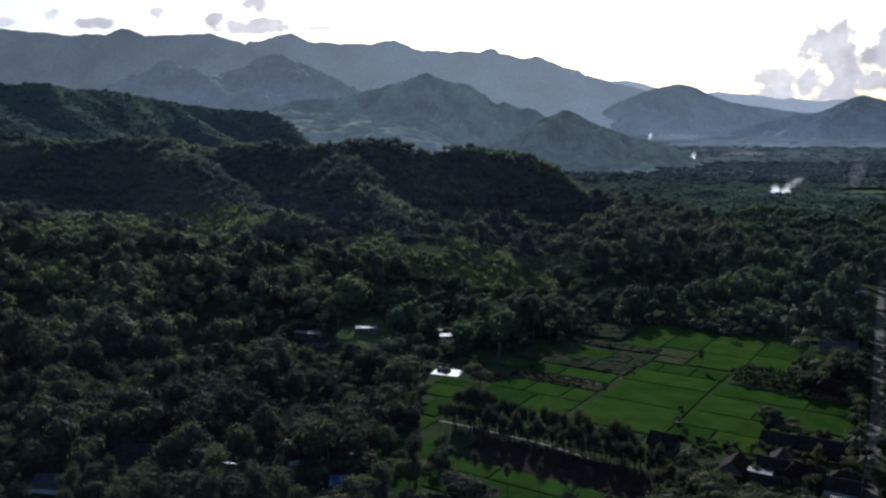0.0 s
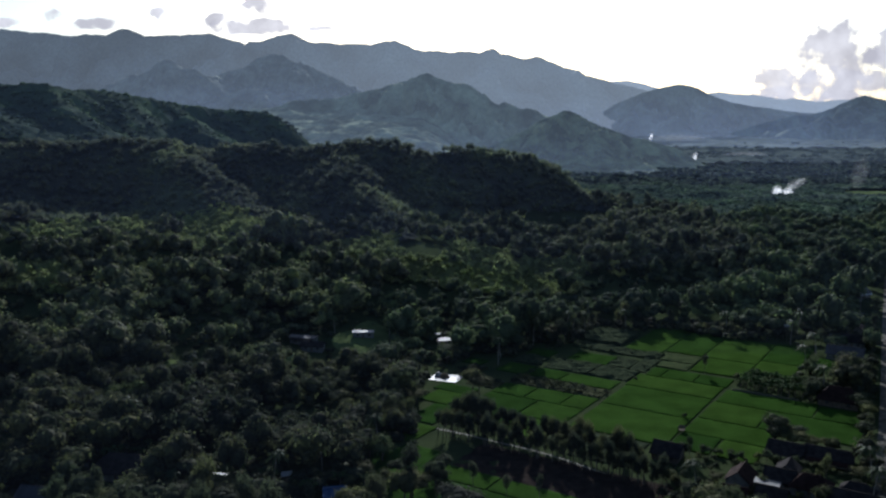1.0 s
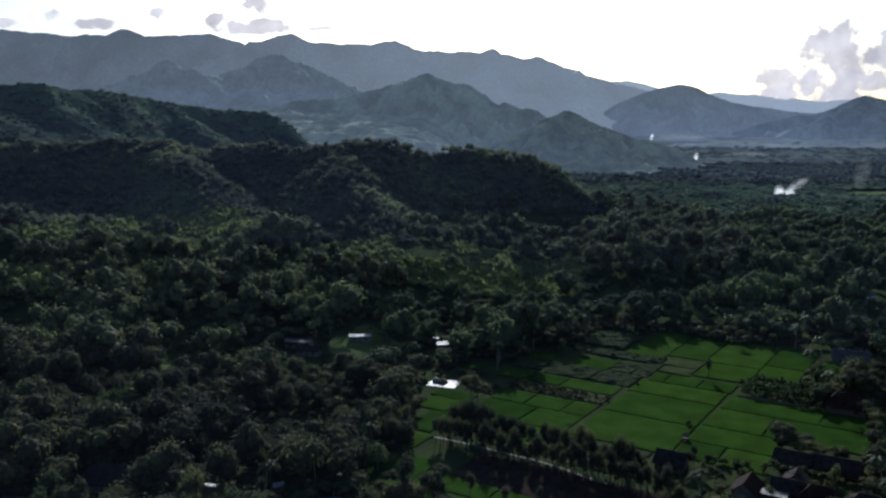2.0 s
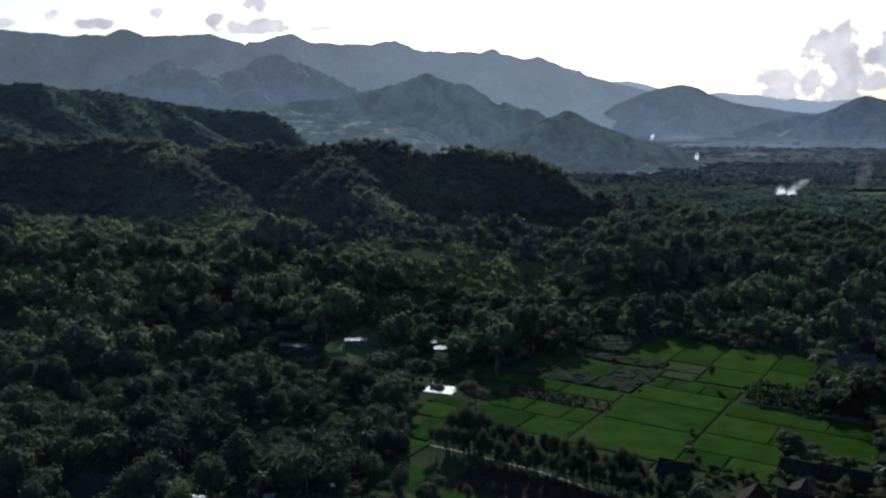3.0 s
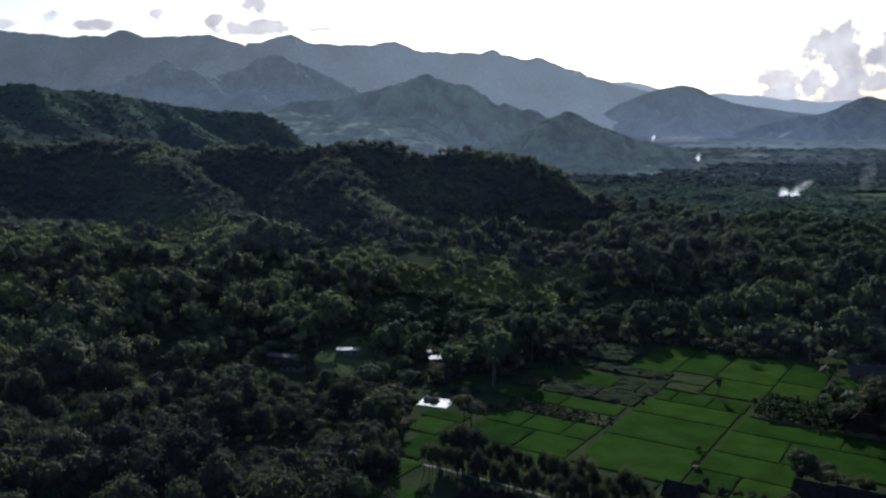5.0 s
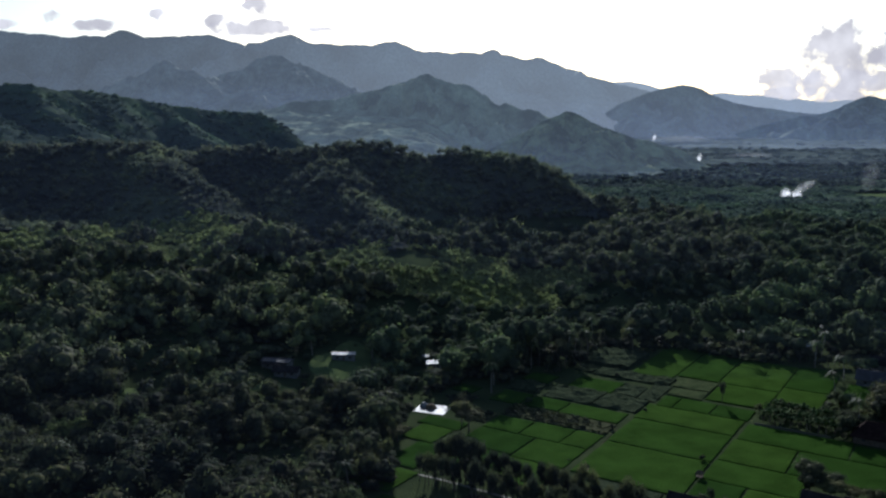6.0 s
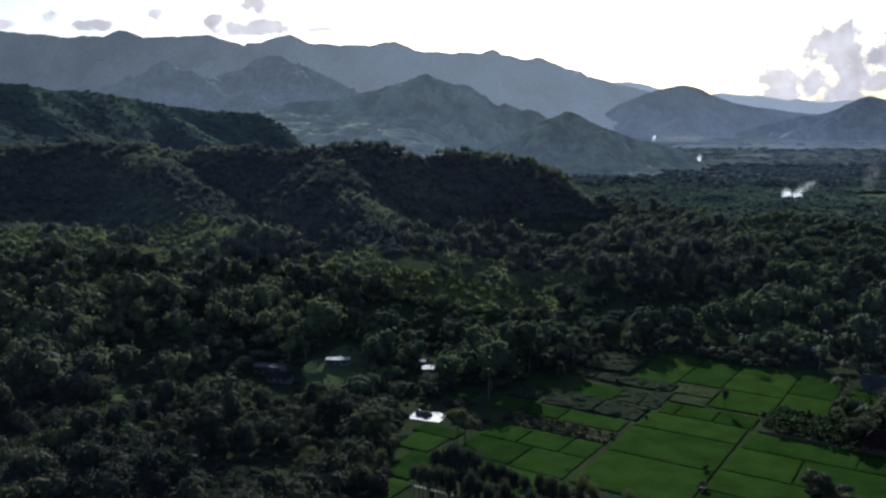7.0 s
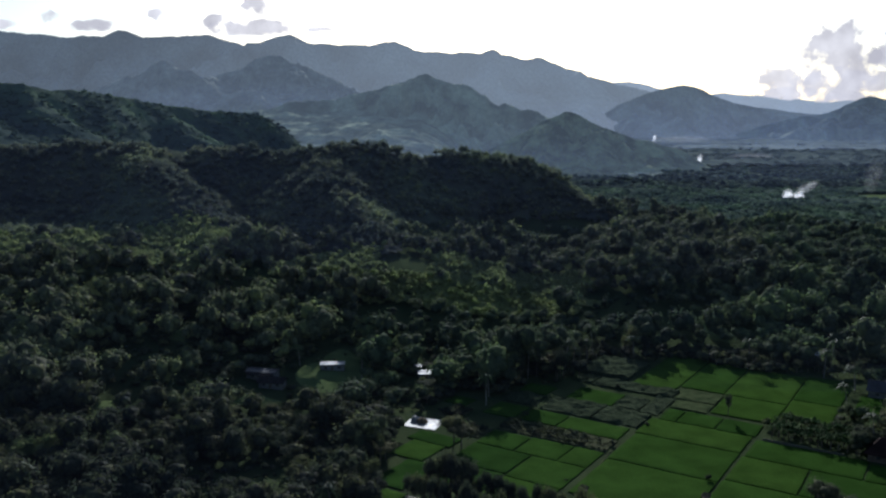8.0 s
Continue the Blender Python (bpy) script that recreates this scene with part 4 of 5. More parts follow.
def field_hut(x, y):
    """A field shelter: four posts under a small pale roof."""
    top = tagged(new("field_hut"), "tiny field shelter with a pale thatched roof on posts", "hut", "field shelters")
    top.matrix_basis = pose(x, y, float(land(x, y)), 0, 0, T)
    bm = bmesh.new()
    box(bm, -0.9, 0.9, -0.9, 0.9, 0.75, 0.85)
    part("floor", bm, BOARD, top)
    part("roof", roof_bm(1.8, 1.8, 1.9, 0.7, 0.3, 0.6, 0.1), STRAW, top)
    for sx in (-0.8, 0.8):
        for sy in (-0.8, 0.8):
            bm = bmesh.new()
            box(bm, sx - 0.06, sx + 0.06, sy - 0.06, sy + 0.06, -0.3, 1.95)
            part("post", bm, BOARD, top)


field_hut(*field(-1.5, 0.3))
field_hut(*field(-15, -29.5))


def drying_yard():
    """A pale threshing floor with a straw heap and a water tank."""
    x, y = 2.0, 334.0
    HOUSES.append((x, y, 9))
    bm = bmesh.new()
    box(bm, -6, 6, -5, 5, -0.3, 0.12, 0.05)
    yard = tagged(new("drying_floor", bpy.data.meshes.new("drying_floor")), "pale concrete crop-drying floor beside the paddies", "drying floor")
    bm.to_mesh(yard.data)
    bm.free()
    yard.data.materials.append(CONCRETE)
    yard.matrix_basis = pose(x, y, float(land(x, y)), 0, 0, T + 12)
    for px, py, r, h, mat, name, label, cat in ((x - 0.5, y + 0.5, 2.0, 1.7, STRAW, "straw_heap", "brown heap of straw on a concrete floor", "heap"),
                                                (x - 3.2, y + 2.4, 1.5, 1.7, CONCRETE, "water_tank", "squat pale domed water tank", "tank")):
        v, f = ICO_2
        rs = np.random.RandomState(int(r * 10))
        wob = 1 + (0.3 if mat is STRAW else 0.0) * (rs.rand(len(v)) - 0.5)
        v = v * wob[:, None] * np.array([r, r, h])
        v[:, 2] = np.maximum(v[:, 2], -0.1)
        ob = tagged(new(name, mesh_of(name, v, f, [mat], mat is not STRAW)), label, cat)
        ob.location = (px, py, float(land(px, py)) + 0.14)


drying_yard()


OLD_STONE = surface("mossy field stone", (0.05, 0.05, 0.036), (0.13, 0.125, 0.09), 0.9, 0.12, 0.95, 0.5, 0.03)


def low_wall():
    """A pale low wall with a grassy bank below the banana hedge."""
    rs = np.random.RandomState(8)
    wall = tagged(new("wall_field"), "low pale stone wall along a paddy", "wall", kind="structure")
    x, y = field(53.4, 3)
    wall.matrix_basis = pose(x, y, float(land(x, y)), 0, 0, T)
    me = None
    for i in range(30):
        if i % 6 == 0:
            bm = bmesh.new()
            box(bm, -0.39, 0.39, -0.2, 0.2, -0.3, 0.75, 0.05)
            for v in bm.verts:
                v.co += Vector((rs.rand() - 0.5, rs.rand() - 0.5, rs.rand() - 0.5)) * 0.07
            me = bpy.data.meshes.new("stone")
            bm.to_mesh(me)
            bm.free()
            me.materials.append(OLD_STONE)
        ob = new("stone", me)
        ob.parent = wall
        ob.location = (0.4 + 0.8 * i, 0.06 * math.sin(i), 0.05 * rs.rand())


low_wall()
# greens lowered: the shade of the backlit hedge is put into the leaves
BANANA = foliage("banana leaves", [(0.018, 0.030, 0.015), (0.032, 0.047, 0.020), (0.024, 0.038, 0.017)], through_light=0.2)


def make_banana(seed):
    """A banana plant: a fleshy stem and eight arching blades."""
    rs = np.random.RandomState(seed)
    top = new("banana_plant")
    bm = bmesh.new()
    bmesh.ops.create_cone(bm, segments=7, radius1=0.18, radius2=0.10, depth=2.6, matrix=Matrix.Translation((0, 0, 0.9)))
    part("stem", bm, BARK, top)
    for i in range(8):
        bm = bmesh.new()
        a, reach, lift = 6.283 * i / 8 + rs.rand(), 1.3 + rs.rand(), 1.0 + rs.rand()
        rows = []
        for k in range(6):
            s = k / 5
            r, z = reach * s, 2.1 + lift * math.sin(2.3 * s) * (1 - 0.3 * s)
            w = 0.38 * math.sin(math.pi * (0.12 + 0.86 * s))
            rows.append([bm.verts.new((r * math.cos(a) - t * w * math.sin(a), r * math.sin(a) + t * w * math.cos(a), z - 0.12 * abs(t))) for t in (-1, 0, 1)])
        for p, q in zip(rows, rows[1:]):
            for j in (0, 1):
                bm.faces.new((p[j], p[j + 1], q[j + 1], q[j]))
        part("leaf", bm, BANANA, top)
    return tagged(top, "banana plant with broad arching leaves", "banana plant", "banana hedge")


bananas = [make_banana(s) for s in (1, 2, 3)]
spots = [field(u, v) for v in np.arange(4.5, 30, 2.3) for u in (57.5, 61.0, 65.0, 69.5)]
for i, (x, y) in enumerate(spots):
    x, y = x + random.uniform(-0.7, 0.7), y + random.uniform(-0.7, 0.7)
    m = pose(x, y, float(land(x, y)) - 0.1, 0, 0, random.uniform(0, 360))
    ob = bananas[i] if i < 3 else copy_thing(bananas[i % 3], m)
    ob.matrix_basis = m
    k = random.uniform(0.9, 1.5)
    ob.scale = (k, k, k)

for i in range(46):
    x, y = (random.uniform(-100, -62), random.uniform(243, 250)) if i < 26 else (random.uniform(-70, -20), random.uniform(205, 245))
    m = pose(x, y, float(land(x, y)) - 0.1, 0, 0, random.uniform(0, 360))
    ob = copy_thing(bananas[i % 3], m)
    k = random.uniform(1.0, 1.7)
    ob.scale = (k, k, k)
    HOUSES.append((x, y - 1, 2.2))
    tagged(ob, group="banana plants of the grove")

def make_palm(seed, height):
    """A coconut palm: a slender bent trunk under a crown of drooping feathered fronds."""
    g = np.random.RandomState(seed)
    top = new("coconut_palm")
    lean, way = 0.12 * height, 6.283 * g.rand()
    bm = bmesh.new()
    rings = []
    for k in range(7):
        f = k / 6
        c = Vector((lean * f * f * math.cos(way), lean * f * f * math.sin(way), height * f - 0.5 * (1 - f)))
        r = 0.22 - 0.09 * f
        rings.append([bm.verts.new(c + Vector((r * math.cos(1.0472 * i), r * math.sin(1.0472 * i), 0))) for i in range(6)])
    for p, q in zip(rings, rings[1:]):
        for i in range(6):
            bm.faces.new((p[i], p[(i + 1) % 6], q[(i + 1) % 6], q[i]))
    part("trunk", bm, PALM_TRUNK, top, "slender pale grey trunk")
    head = Vector((lean * math.cos(way), lean * math.sin(way), height))
    for i in range(15):
        bm = bmesh.new()
        a, rise, reach = 2.399 * i, 0.9 - 0.09 * i + 0.2 * g.rand(), 3.0 + 0.8 * g.rand()
        out, side = Vector((math.cos(a), math.sin(a), 0)), Vector((-math.sin(a), math.cos(a), 0))
        spine = [head + out * (reach * f) + Vector((0, 0, rise * 2.4 * f - 2.9 * f * f)) for f in np.linspace(0, 1, 9)]
        for k in range(1, 9):
            w = 0.75 * math.sin(math.pi * (0.1 + 0.85 * k / 8)) + 0.12
            for s in (-1, 1):
                tip = (spine[k - 1] + spine[k]) / 2 + side * (s * w) + out * 0.25 - Vector((0, 0, 0.55 * w))
                bm.faces.new([bm.verts.new(p) for p in (spine[k - 1], spine[k], tip)])
        part("frond", bm, PALM_LEAF, top)
    return tagged(top, "tall coconut palm with drooping feathered fronds", "palm tree", "coconut palms")


PALM_TRUNK = surface("palm trunk", (0.11, 0.10, 0.085), (0.24, 0.22, 0.19), 0.8, 0.1, 0.9, 0.5)
PALM_LEAF = foliage("palm fronds", [(0.035, 0.048, 0.030), (0.060, 0.074, 0.040), (0.046, 0.060, 0.036)], through_light=0.45, roughness=0.6, gloss=0.05)
palms = [make_palm(51, 11.0), make_palm(52, 13.0), make_palm(53, 9.5)]
PALM_PLACES = [field(u, v) for u, v in ((84, -82), (90, -84), (96, -83), (122, -66), (119, -84), (108, -82), (141, -22), (139, 8), (126, 21), (96, 22), (62, 34), (-12, 58), (-52, 20), (-30, 60), (44, -94), (35, -90), (72, -92))]
PALM_PLACES += [(-58, 246), (-80, 252), (-46, 226), (-72, 222), (-34, 236), (-98, 258), (-20, 262), (205, 440), (228, 452), (236, 476), (182, 420), (170, 396), (-50, 388), (-24, 380)]
for i, (x, y) in enumerate(PALM_PLACES):
    m = pose(x, y, float(land(x, y)) - 0.1, 0, 0, random.uniform(0, 360))
    ob = palms[i] if i < 3 else copy_thing(palms[i % 3], m)
    ob.matrix_basis = m
    k = random.uniform(0.85, 1.15)
    ob.scale = (k, k, k)
    HOUSES.append((x, y, 2.6))

# single trees and rows
for v in np.arange(5, 30, 2.4):
    x, y = field(73.5 + random.uniform(-2, 2), v)
    plant("bush", random.randint(0, 3), x, y, random.uniform(0.9, 1.3), "bushes behind the banana hedge")
for k in np.arange(0.05, 1.0, 0.045):
    for side in (-1, 1):
        if random.random() < 0.8:
            x, y = 118.8 + 127.2 * k * 1.0 + side * 4.6, 219.6 + 239.4 * k - side * 2.4
            plant("round" if random.random() < 0.75 else "tall", random.randint(0, 5), x, y, random.uniform(0.55, 0.95), "roadside trees")
for v in np.arange(-66, 0, 0.9):
    x, y = field(-38 + random.uniform(-1.6, 1.6) - 0.06 * max(0, v + 20), v + random.uniform(-1, 1))
    plant("tall", random.randint(0, 5), x, y, random.uniform(0.7, 0.98) if v < -53 else random.uniform(0.5, 0.86), "trees along the dirt track")
for v in np.arange(-64, -6, 2.4):
    x, y = field(-36.5 + random.uniform(-1.4, 1.4), v + random.uniform(-1, 1))
    plant("bush", random.randint(0, 3), x, y, random.uniform(0.4, 0.7), "bushes along the dirt track")
for v in np.arange(-66, 12, 1.15):
    x, y = field(-47.0 + random.uniform(-1.5, 1.5) - 0.10 * max(0, v + 20), v + random.uniform(-1.5, 1.5))
    plant("tall", random.randint(0, 5), x, y, random.uniform(0.5, 0.78), "trees along the dirt track")
for u, v, size in ((-84, -43, 1.05), (-91, -46, 1.1), (-88, -40, 0.8), (-72, -48, 0.6), (-70, -86, 0.8), (-78, -84, 0.85), (-66, -90, 0.7), (-84, -76, 0.75), (-88, -66, 0.7), (-82, -58, 0.65), (-80, -46, 0.6), (-79, -34, 0.6), (-78, -24, 0.55), (-74, -16, 0.6), (-90, -56, 0.7), (-66, -76, 0.55)):
    x, y = field(u, v)
    plant("round" if v < -40 else "tall", random.randint(0, 5), x, y, size, "trees beside the lower paddies")
for u, v, kind, size in ((-33, -69, "tall", 0.6), (-3.5, -79.5, "round", 1.12), (-4.5, -76.0, "round", 1.0),
                         (70, -12.3, "tall", 0.62), (12, -2.8, "bush", 0.9), (23, -36.5, "bush", 0.6), (31, -72, "bush", 0.9), (46, -33, "bush", 0.5), (3.5, 29, "round", 0.7), (4, 34, "round", 0.8), (5, 40, "round", 0.6), (3, 45, "round", 0.6),
                         (8, 28, "round", 0.95), (9, 33, "round", 0.75), (57, 31, "round", 0.75), (56.5, 46, "round", 0.8), (62, 33, "round", 0.8), (4, 50, "bush", 1.1), (66.5, 1.5, "bush", 1.0), (67.5, 3.5, "bush", 0.9), (64, 31, "round", 0.75), (67, 38, "round", 0.7), (66, 45, "round", 0.7), (56, 30.5, "round", 0.6), (52, 49, "round", 0.7), (46, 51, "round", 0.65),
                         (84, 24, "tall", 0.55), (75, 22, "bush", 1.2), (78, 28, "bush", 1.2), (72, 29, "round", 0.55), (80, -57, "bush", 0.7), (84, -75, "round", 0.8), (80, -80, "tall", 0.8), (42, -73.5, "bush", 0.9), (66, -92, "tall", 0.8), (52, -97, "tall", 0.9)):
    x, y = field(u, v)
    plant(kind, random.randint(0, 5), x, y, size, "trees between the plots")
for u, v, kind, size in ((-14, -97, "round", 0.7), (-7, -100, "round", 0.65), (-20, -95, "round", 0.75), (-26, -90, "round", 0.8), (-31, -88, "tall", 0.85), (-37, -87, "round", 0.7), (-27, -96, "round", 0.75), (-33, -93, "round", 0.9), (-38, -91, "tall", 0.9), (-44, -89, "round", 0.85), (-46, -84, "round", 0.95), (-47, -78, "tall", 0.95), (-24, -101, "round", 0.7), (-50, -74, "round", 0.8), (-41, -94, "round", 0.8), (-51, -82, "tall", 0.9)):
    plant(kind, random.randint(0, 5), *field(u, v), size, "trees at the paddies' edge")
for _ in range(26):
    plant("round" if random.random() < 0.3 else "bush", random.randint(0, 3), random.uniform(-12, 8), random.uniform(343, 379), random.uniform(0.3, 0.48) if random.random() < 0.5 else random.uniform(0.5, 0.8), "growth in the yard by the drying floor")
for i in range(18):
    plant("bush", random.randint(0, 3), random.uniform(-48, -24), random.uniform(390, 404) if i < 10 else random.uniform(362, 378), random.uniform(0.35, 0.7) if i < 10 else random.uniform(0.2, 0.36), "bushes in the farm yard")
plant("round", 0, -9.5, 219.0, 1.0, "trees between the plots")
plant("tall", 0, -8.0, 221.0, 1.15, "trees between the plots")
for i in range(46):
    u, v = random.choice(((random.uniform(119, 133), random.uniform(-80, -55)), (random.uniform(69, 118), random.uniform(-92, -79))))
    plant("bush" if random.random() < 0.7 else "tall", random.randint(0, 5), *field(u, v), random.uniform(0.5, 0.9) if v < -79 else random.uniform(0.5, 1.1), "low growth at the edge of the wood")
for v in np.arange(-54, 22, 1.9):
    u = 141 + random.uniform(-3, 7)
    plant(random.choice(("round", "tall", "bush")), random.randint(0, 5), *field(u, v), random.uniform(0.4, 0.68), "low growth at the edge of the wood")
for u in np.arange(-10, 96, 4.5):
    if random.random() < 0.6:
        x, y = field(u, -37.2 + random.uniform(-0.4, 0.4))
        plant("bush", random.randint(0, 3), x, y, random.uniform(0.2, 0.42), "bushes along the footpath")
for u, v in ((-36, 21), (-15, 57), (-19, 47), (-36, 48.5), (-22, 62), (-2, 57), (6, 55), (14, 54.5), (24, 53.5), (30, 53), (-44, 47), (-50, 44), (-53, 26), (-47, 18), (-37, 13), (-30, 14), (-33, -9), (-56, 40), (-50, 8), (-22, 9), (-56, 50), (-48, 56)):
    x, y = field(u, v)
    plant("round" if random.random() < 0.7 else "tall", random.randint(0, 5), x, y, random.uniform(0.36, 0.6), "village trees")
for v in np.arange(27, 54, 2.6):
    x, y = field(-11.5 + random.uniform(-1, 1), v)
    plant("bush", random.randint(0, 3), x, y, random.uniform(0.7, 1.2), "bushes between village houses")
for i in range(170):
    x, y = field(random.uniform(-57, -14), random.uniform(6, 62))
    if all(math.hypot(x - hx, y - hy) > 0.85 * hr for hx, hy, hr in HOUSES):
        plant("bush", random.randint(0, 3), x, y, random.uniform(0.5, 1.2), "bushes between village houses")


# ---------------------------------------------------------------- smoke and clouds
def puff_material(name, colour, cover, size, through_light=0.5, low=0.34, high=0.56, space="World"):
    """A cloud of droplets: lit and lit through, thinning away in wisps."""
    m = bpy.data.materials.new(name)
    m.use_nodes = True
    nt = m.node_tree
    nt.nodes.remove(nt.nodes["Principled BSDF"])
    lit, glow, clear = (nt.nodes.new("ShaderNodeBsdf" + k) for k in ("Diffuse", "Translucent", "Transparent"))
    for n in (lit, glow):
        n.inputs["Color"].default_value = (*colour, 1)
    body, out = nt.nodes.new("ShaderNodeMixShader"), nt.nodes.new("ShaderNodeMixShader")
    body.inputs["Fac"].default_value = through_light
    nt.links.new(lit.outputs[0], body.inputs[1])
    nt.links.new(glow.outputs[0], body.inputs[2])
    wisp = ramp(nt, noise_node(nt, size, 5, space), (low, (0, 0, 0)), (high, (cover, cover, cover)))
    nt.links.new(wisp, out.inputs["Fac"])
    nt.links.new(clear.outputs[0], out.inputs[1])
    nt.links.new(body.outputs[0], out.inputs[2])
    nt.links.new(out.outputs[0], nt.nodes["Material Output"].inputs["Surface"])
    return m


def smoke(name, label, at, wide, high, cover, seed, tilt=0.0, size=0.5):
    """A soft billow of smoke: a bulging, uneven lens that thins away in wisps towards its rim."""
    m = puff_material("white smoke", (0.92, 0.94, 0.97), cover, size, 0.75, 0.22, 0.58, "Object")
    nt = m.node_tree
    out = nt.nodes["Material Output"].inputs["Surface"].links[0].from_node
    wisp = out.inputs["Fac"].links[0].from_socket
    co, far = nt.nodes.new("ShaderNodeTexCoord"), nt.nodes.new("ShaderNodeVectorMath")
    far.operation = "LENGTH"
    nt.links.new(co.outputs["Object"], far.inputs[0])
    rim = ramp(nt, far.outputs["Value"], (0.25, (1, 1, 1)), (0.98, (0, 0, 0)))
    nt.links.new(mix(nt, 1.0, wisp, rim, "MULTIPLY"), out.inputs["Fac"])
    a, k = np.meshgrid(np.linspace(0, 2 * np.pi, 40), np.linspace(0, 1, 9))
    edge = 1 + 0.10 * np.sin(3 * a + seed) + 0.06 * np.sin(5 * a + 2 * seed)
    v = np.stack([k * edge * np.cos(a), -0.5 * (1 - k * k), k * edge * np.sin(a)], 2).reshape(-1, 3)
    ob = new(name, mesh_of(name, v, grid_faces(9, 40), [m], True))
    ob.matrix_basis = Matrix.Translation(at) @ Matrix.Rotation(radians(tilt), 4, "Y") @ Matrix.Diagonal((wide, 3, high, 1))
    return tagged(ob, label, "smoke", "smoke of field fires")


smoke("smoke_plume", "dense white smoke rising from a field fire", (503, 1262, 6.0), 9.0, 10.5, 1.0, 1, 14)
smoke("smoke_plume", "low dense white smoke over embers", (517, 1259, 4.5), 11.0, 7.5, 0.85, 11)
smoke("smoke_plume", "thinning white smoke above a field fire", (521, 1264, 9.0), 5.0, 9.0, 0.42, 2, 40)
smoke("smoke_drift", "thin white smoke billow drifting from a field fire", (533, 1268, 17), 19, 7.5, 0.26, 3, -27)
smoke("smoke_drift", "thin grey smoke standing over distant trees", (640, 1290, 32), 15, 28, 0.05, 4, 14, 0.4)
smoke("smoke_plume", "thin white smoke column above the far plain", (640, 2150, 22), 8, 22, 0.9, 6, 22)
smoke("smoke_plume", "small white smoke puff at the foot of a hill", (850, 3450, 66), 9, 17, 0.9, 7, 12)
smoke("smoke_drift", "pale smoke drifting from a small hillside fire", (960, 3440, 62), 130, 16, 0.10, 8, 0, 0.3)
smoke("smoke_drift", "pale smoke lying low over the far plain", (900, 2500, 22), 75, 12, 0.12, 9, 0, 0.3)


def cloud_material():
    """Cloud of the sky backdrop: its backlit grey is put in as emission, thinning to wisps at its rim."""
    m = bpy.data.materials.new("grey cloud")
    m.use_nodes = True
    nt = m.node_tree
    nt.nodes.remove(nt.nodes["Principled BSDF"])
    glow, clear, out = nt.nodes.new("ShaderNodeEmission"), nt.nodes.new("ShaderNodeBsdfTransparent"), nt.nodes.new("ShaderNodeMixShader")
    nt.links.new(ramp(nt, noise_node(nt, 170.0, 3, "World"), (0.35, (0.37, 0.35, 0.37)), (0.65, (0.56, 0.535, 0.55))), glow.inputs["Color"])
    co = nt.nodes.new("ShaderNodeTexCoord")
    far = nt.nodes.new("ShaderNodeVectorMath")
    far.operation = "LENGTH"
    nt.links.new(co.outputs["Object"], far.inputs[0])
    body = nt.nodes.new("ShaderNodeMath")
    body.operation = "MULTIPLY_ADD"
    nt.links.new(far.outputs["Value"], body.inputs[0])
    body.inputs[1].default_value = -0.44
    nt.links.new(noise_node(nt, 110.0, 6, "World"), body.inputs[2])
    nt.links.new(ramp(nt, body.outputs[0], (0.05, (0, 0, 0)), (0.21, (0.94, 0.94, 0.94))), out.inputs["Fac"])
    nt.links.new(clear.outputs[0], out.inputs[1])
    nt.links.new(glow.outputs[0], out.inputs[2])
    nt.links.new(out.outputs[0], nt.nodes["Material Output"].inputs["Surface"])
    return m


CLOUD = cloud_material()


def cloud(x, z, wide, high, seed):
    """A far cloud: a bulging, uneven lens of vapour."""
    g = np.random.RandomState(seed)
    a = np.linspace(0, 2 * np.pi, 40, endpoint=False)
    rim = 1 + 0.10 * np.sin(3 * a + 6 * g.rand()) + 0.07 * np.sin(7 * a + 6 * g.rand())
    verts, faces = [(0, -0.5, 0)], []
    for k in range(1, 7):
        s = k / 6
        verts += [(s * q * math.cos(t), -0.5 * (1 - s * s), s * q * math.sin(t)) for q, t in zip(rim, a)]
    for i in range(40):
        faces.append((0, 1 + i, 1 + (i + 1) % 40, 0))
    for k in range(5):
        for i in range(40):
            p, q = 1 + 40 * k + i, 1 + 40 * k + (i + 1) % 40
            faces.append((p, p + 40, q + 40, q))
    tri = [f[:3] for f in faces[:40]] + [t for f in faces[40:] for t in ((f[0], f[1], f[2]), (f[0], f[2], f[3]))]
    ob = new("backdrop_cloud", mesh_of("backdrop_cloud", np.array(verts), np.array(tri), [CLOUD], True))
    ob.matrix_basis = Matrix.LocRotScale((x, 4850, z), None, (wide, 60, high))
    return tagged(ob, "grey backlit cumulus cloud low over the mountains", "cloud", "clouds over the skyline", "structure")


SKY = 4850 / 1474
for i, (px, py, wide, high) in enumerate(((465, 18, 28, 17), (458, 53, 96, 15), (396, 44, 26, 13), (190, 49, 50, 11), (20, 47, 42, 9), (112, 36, 17, 14), (300, 30, 20, 12), (575, 57, 30, 5), (1071, 114, 24, 10), (1366, 144, 44, 26), (1462, 105, 76, 64),
                                         (1445, 148, 76, 32), (1525, 148, 120, 22), (1566, 92, 50, 48), (1518, 103, 34, 14), (1400, 168, 130, 14), (1330, 176, 90, 10), (1450, 172, 110, 12), (1290, 183, 60, 7))):
    cloud((px - 784) * SKY, 100 + (227 - py) * SKY, wide * SKY, high * SKY, i)


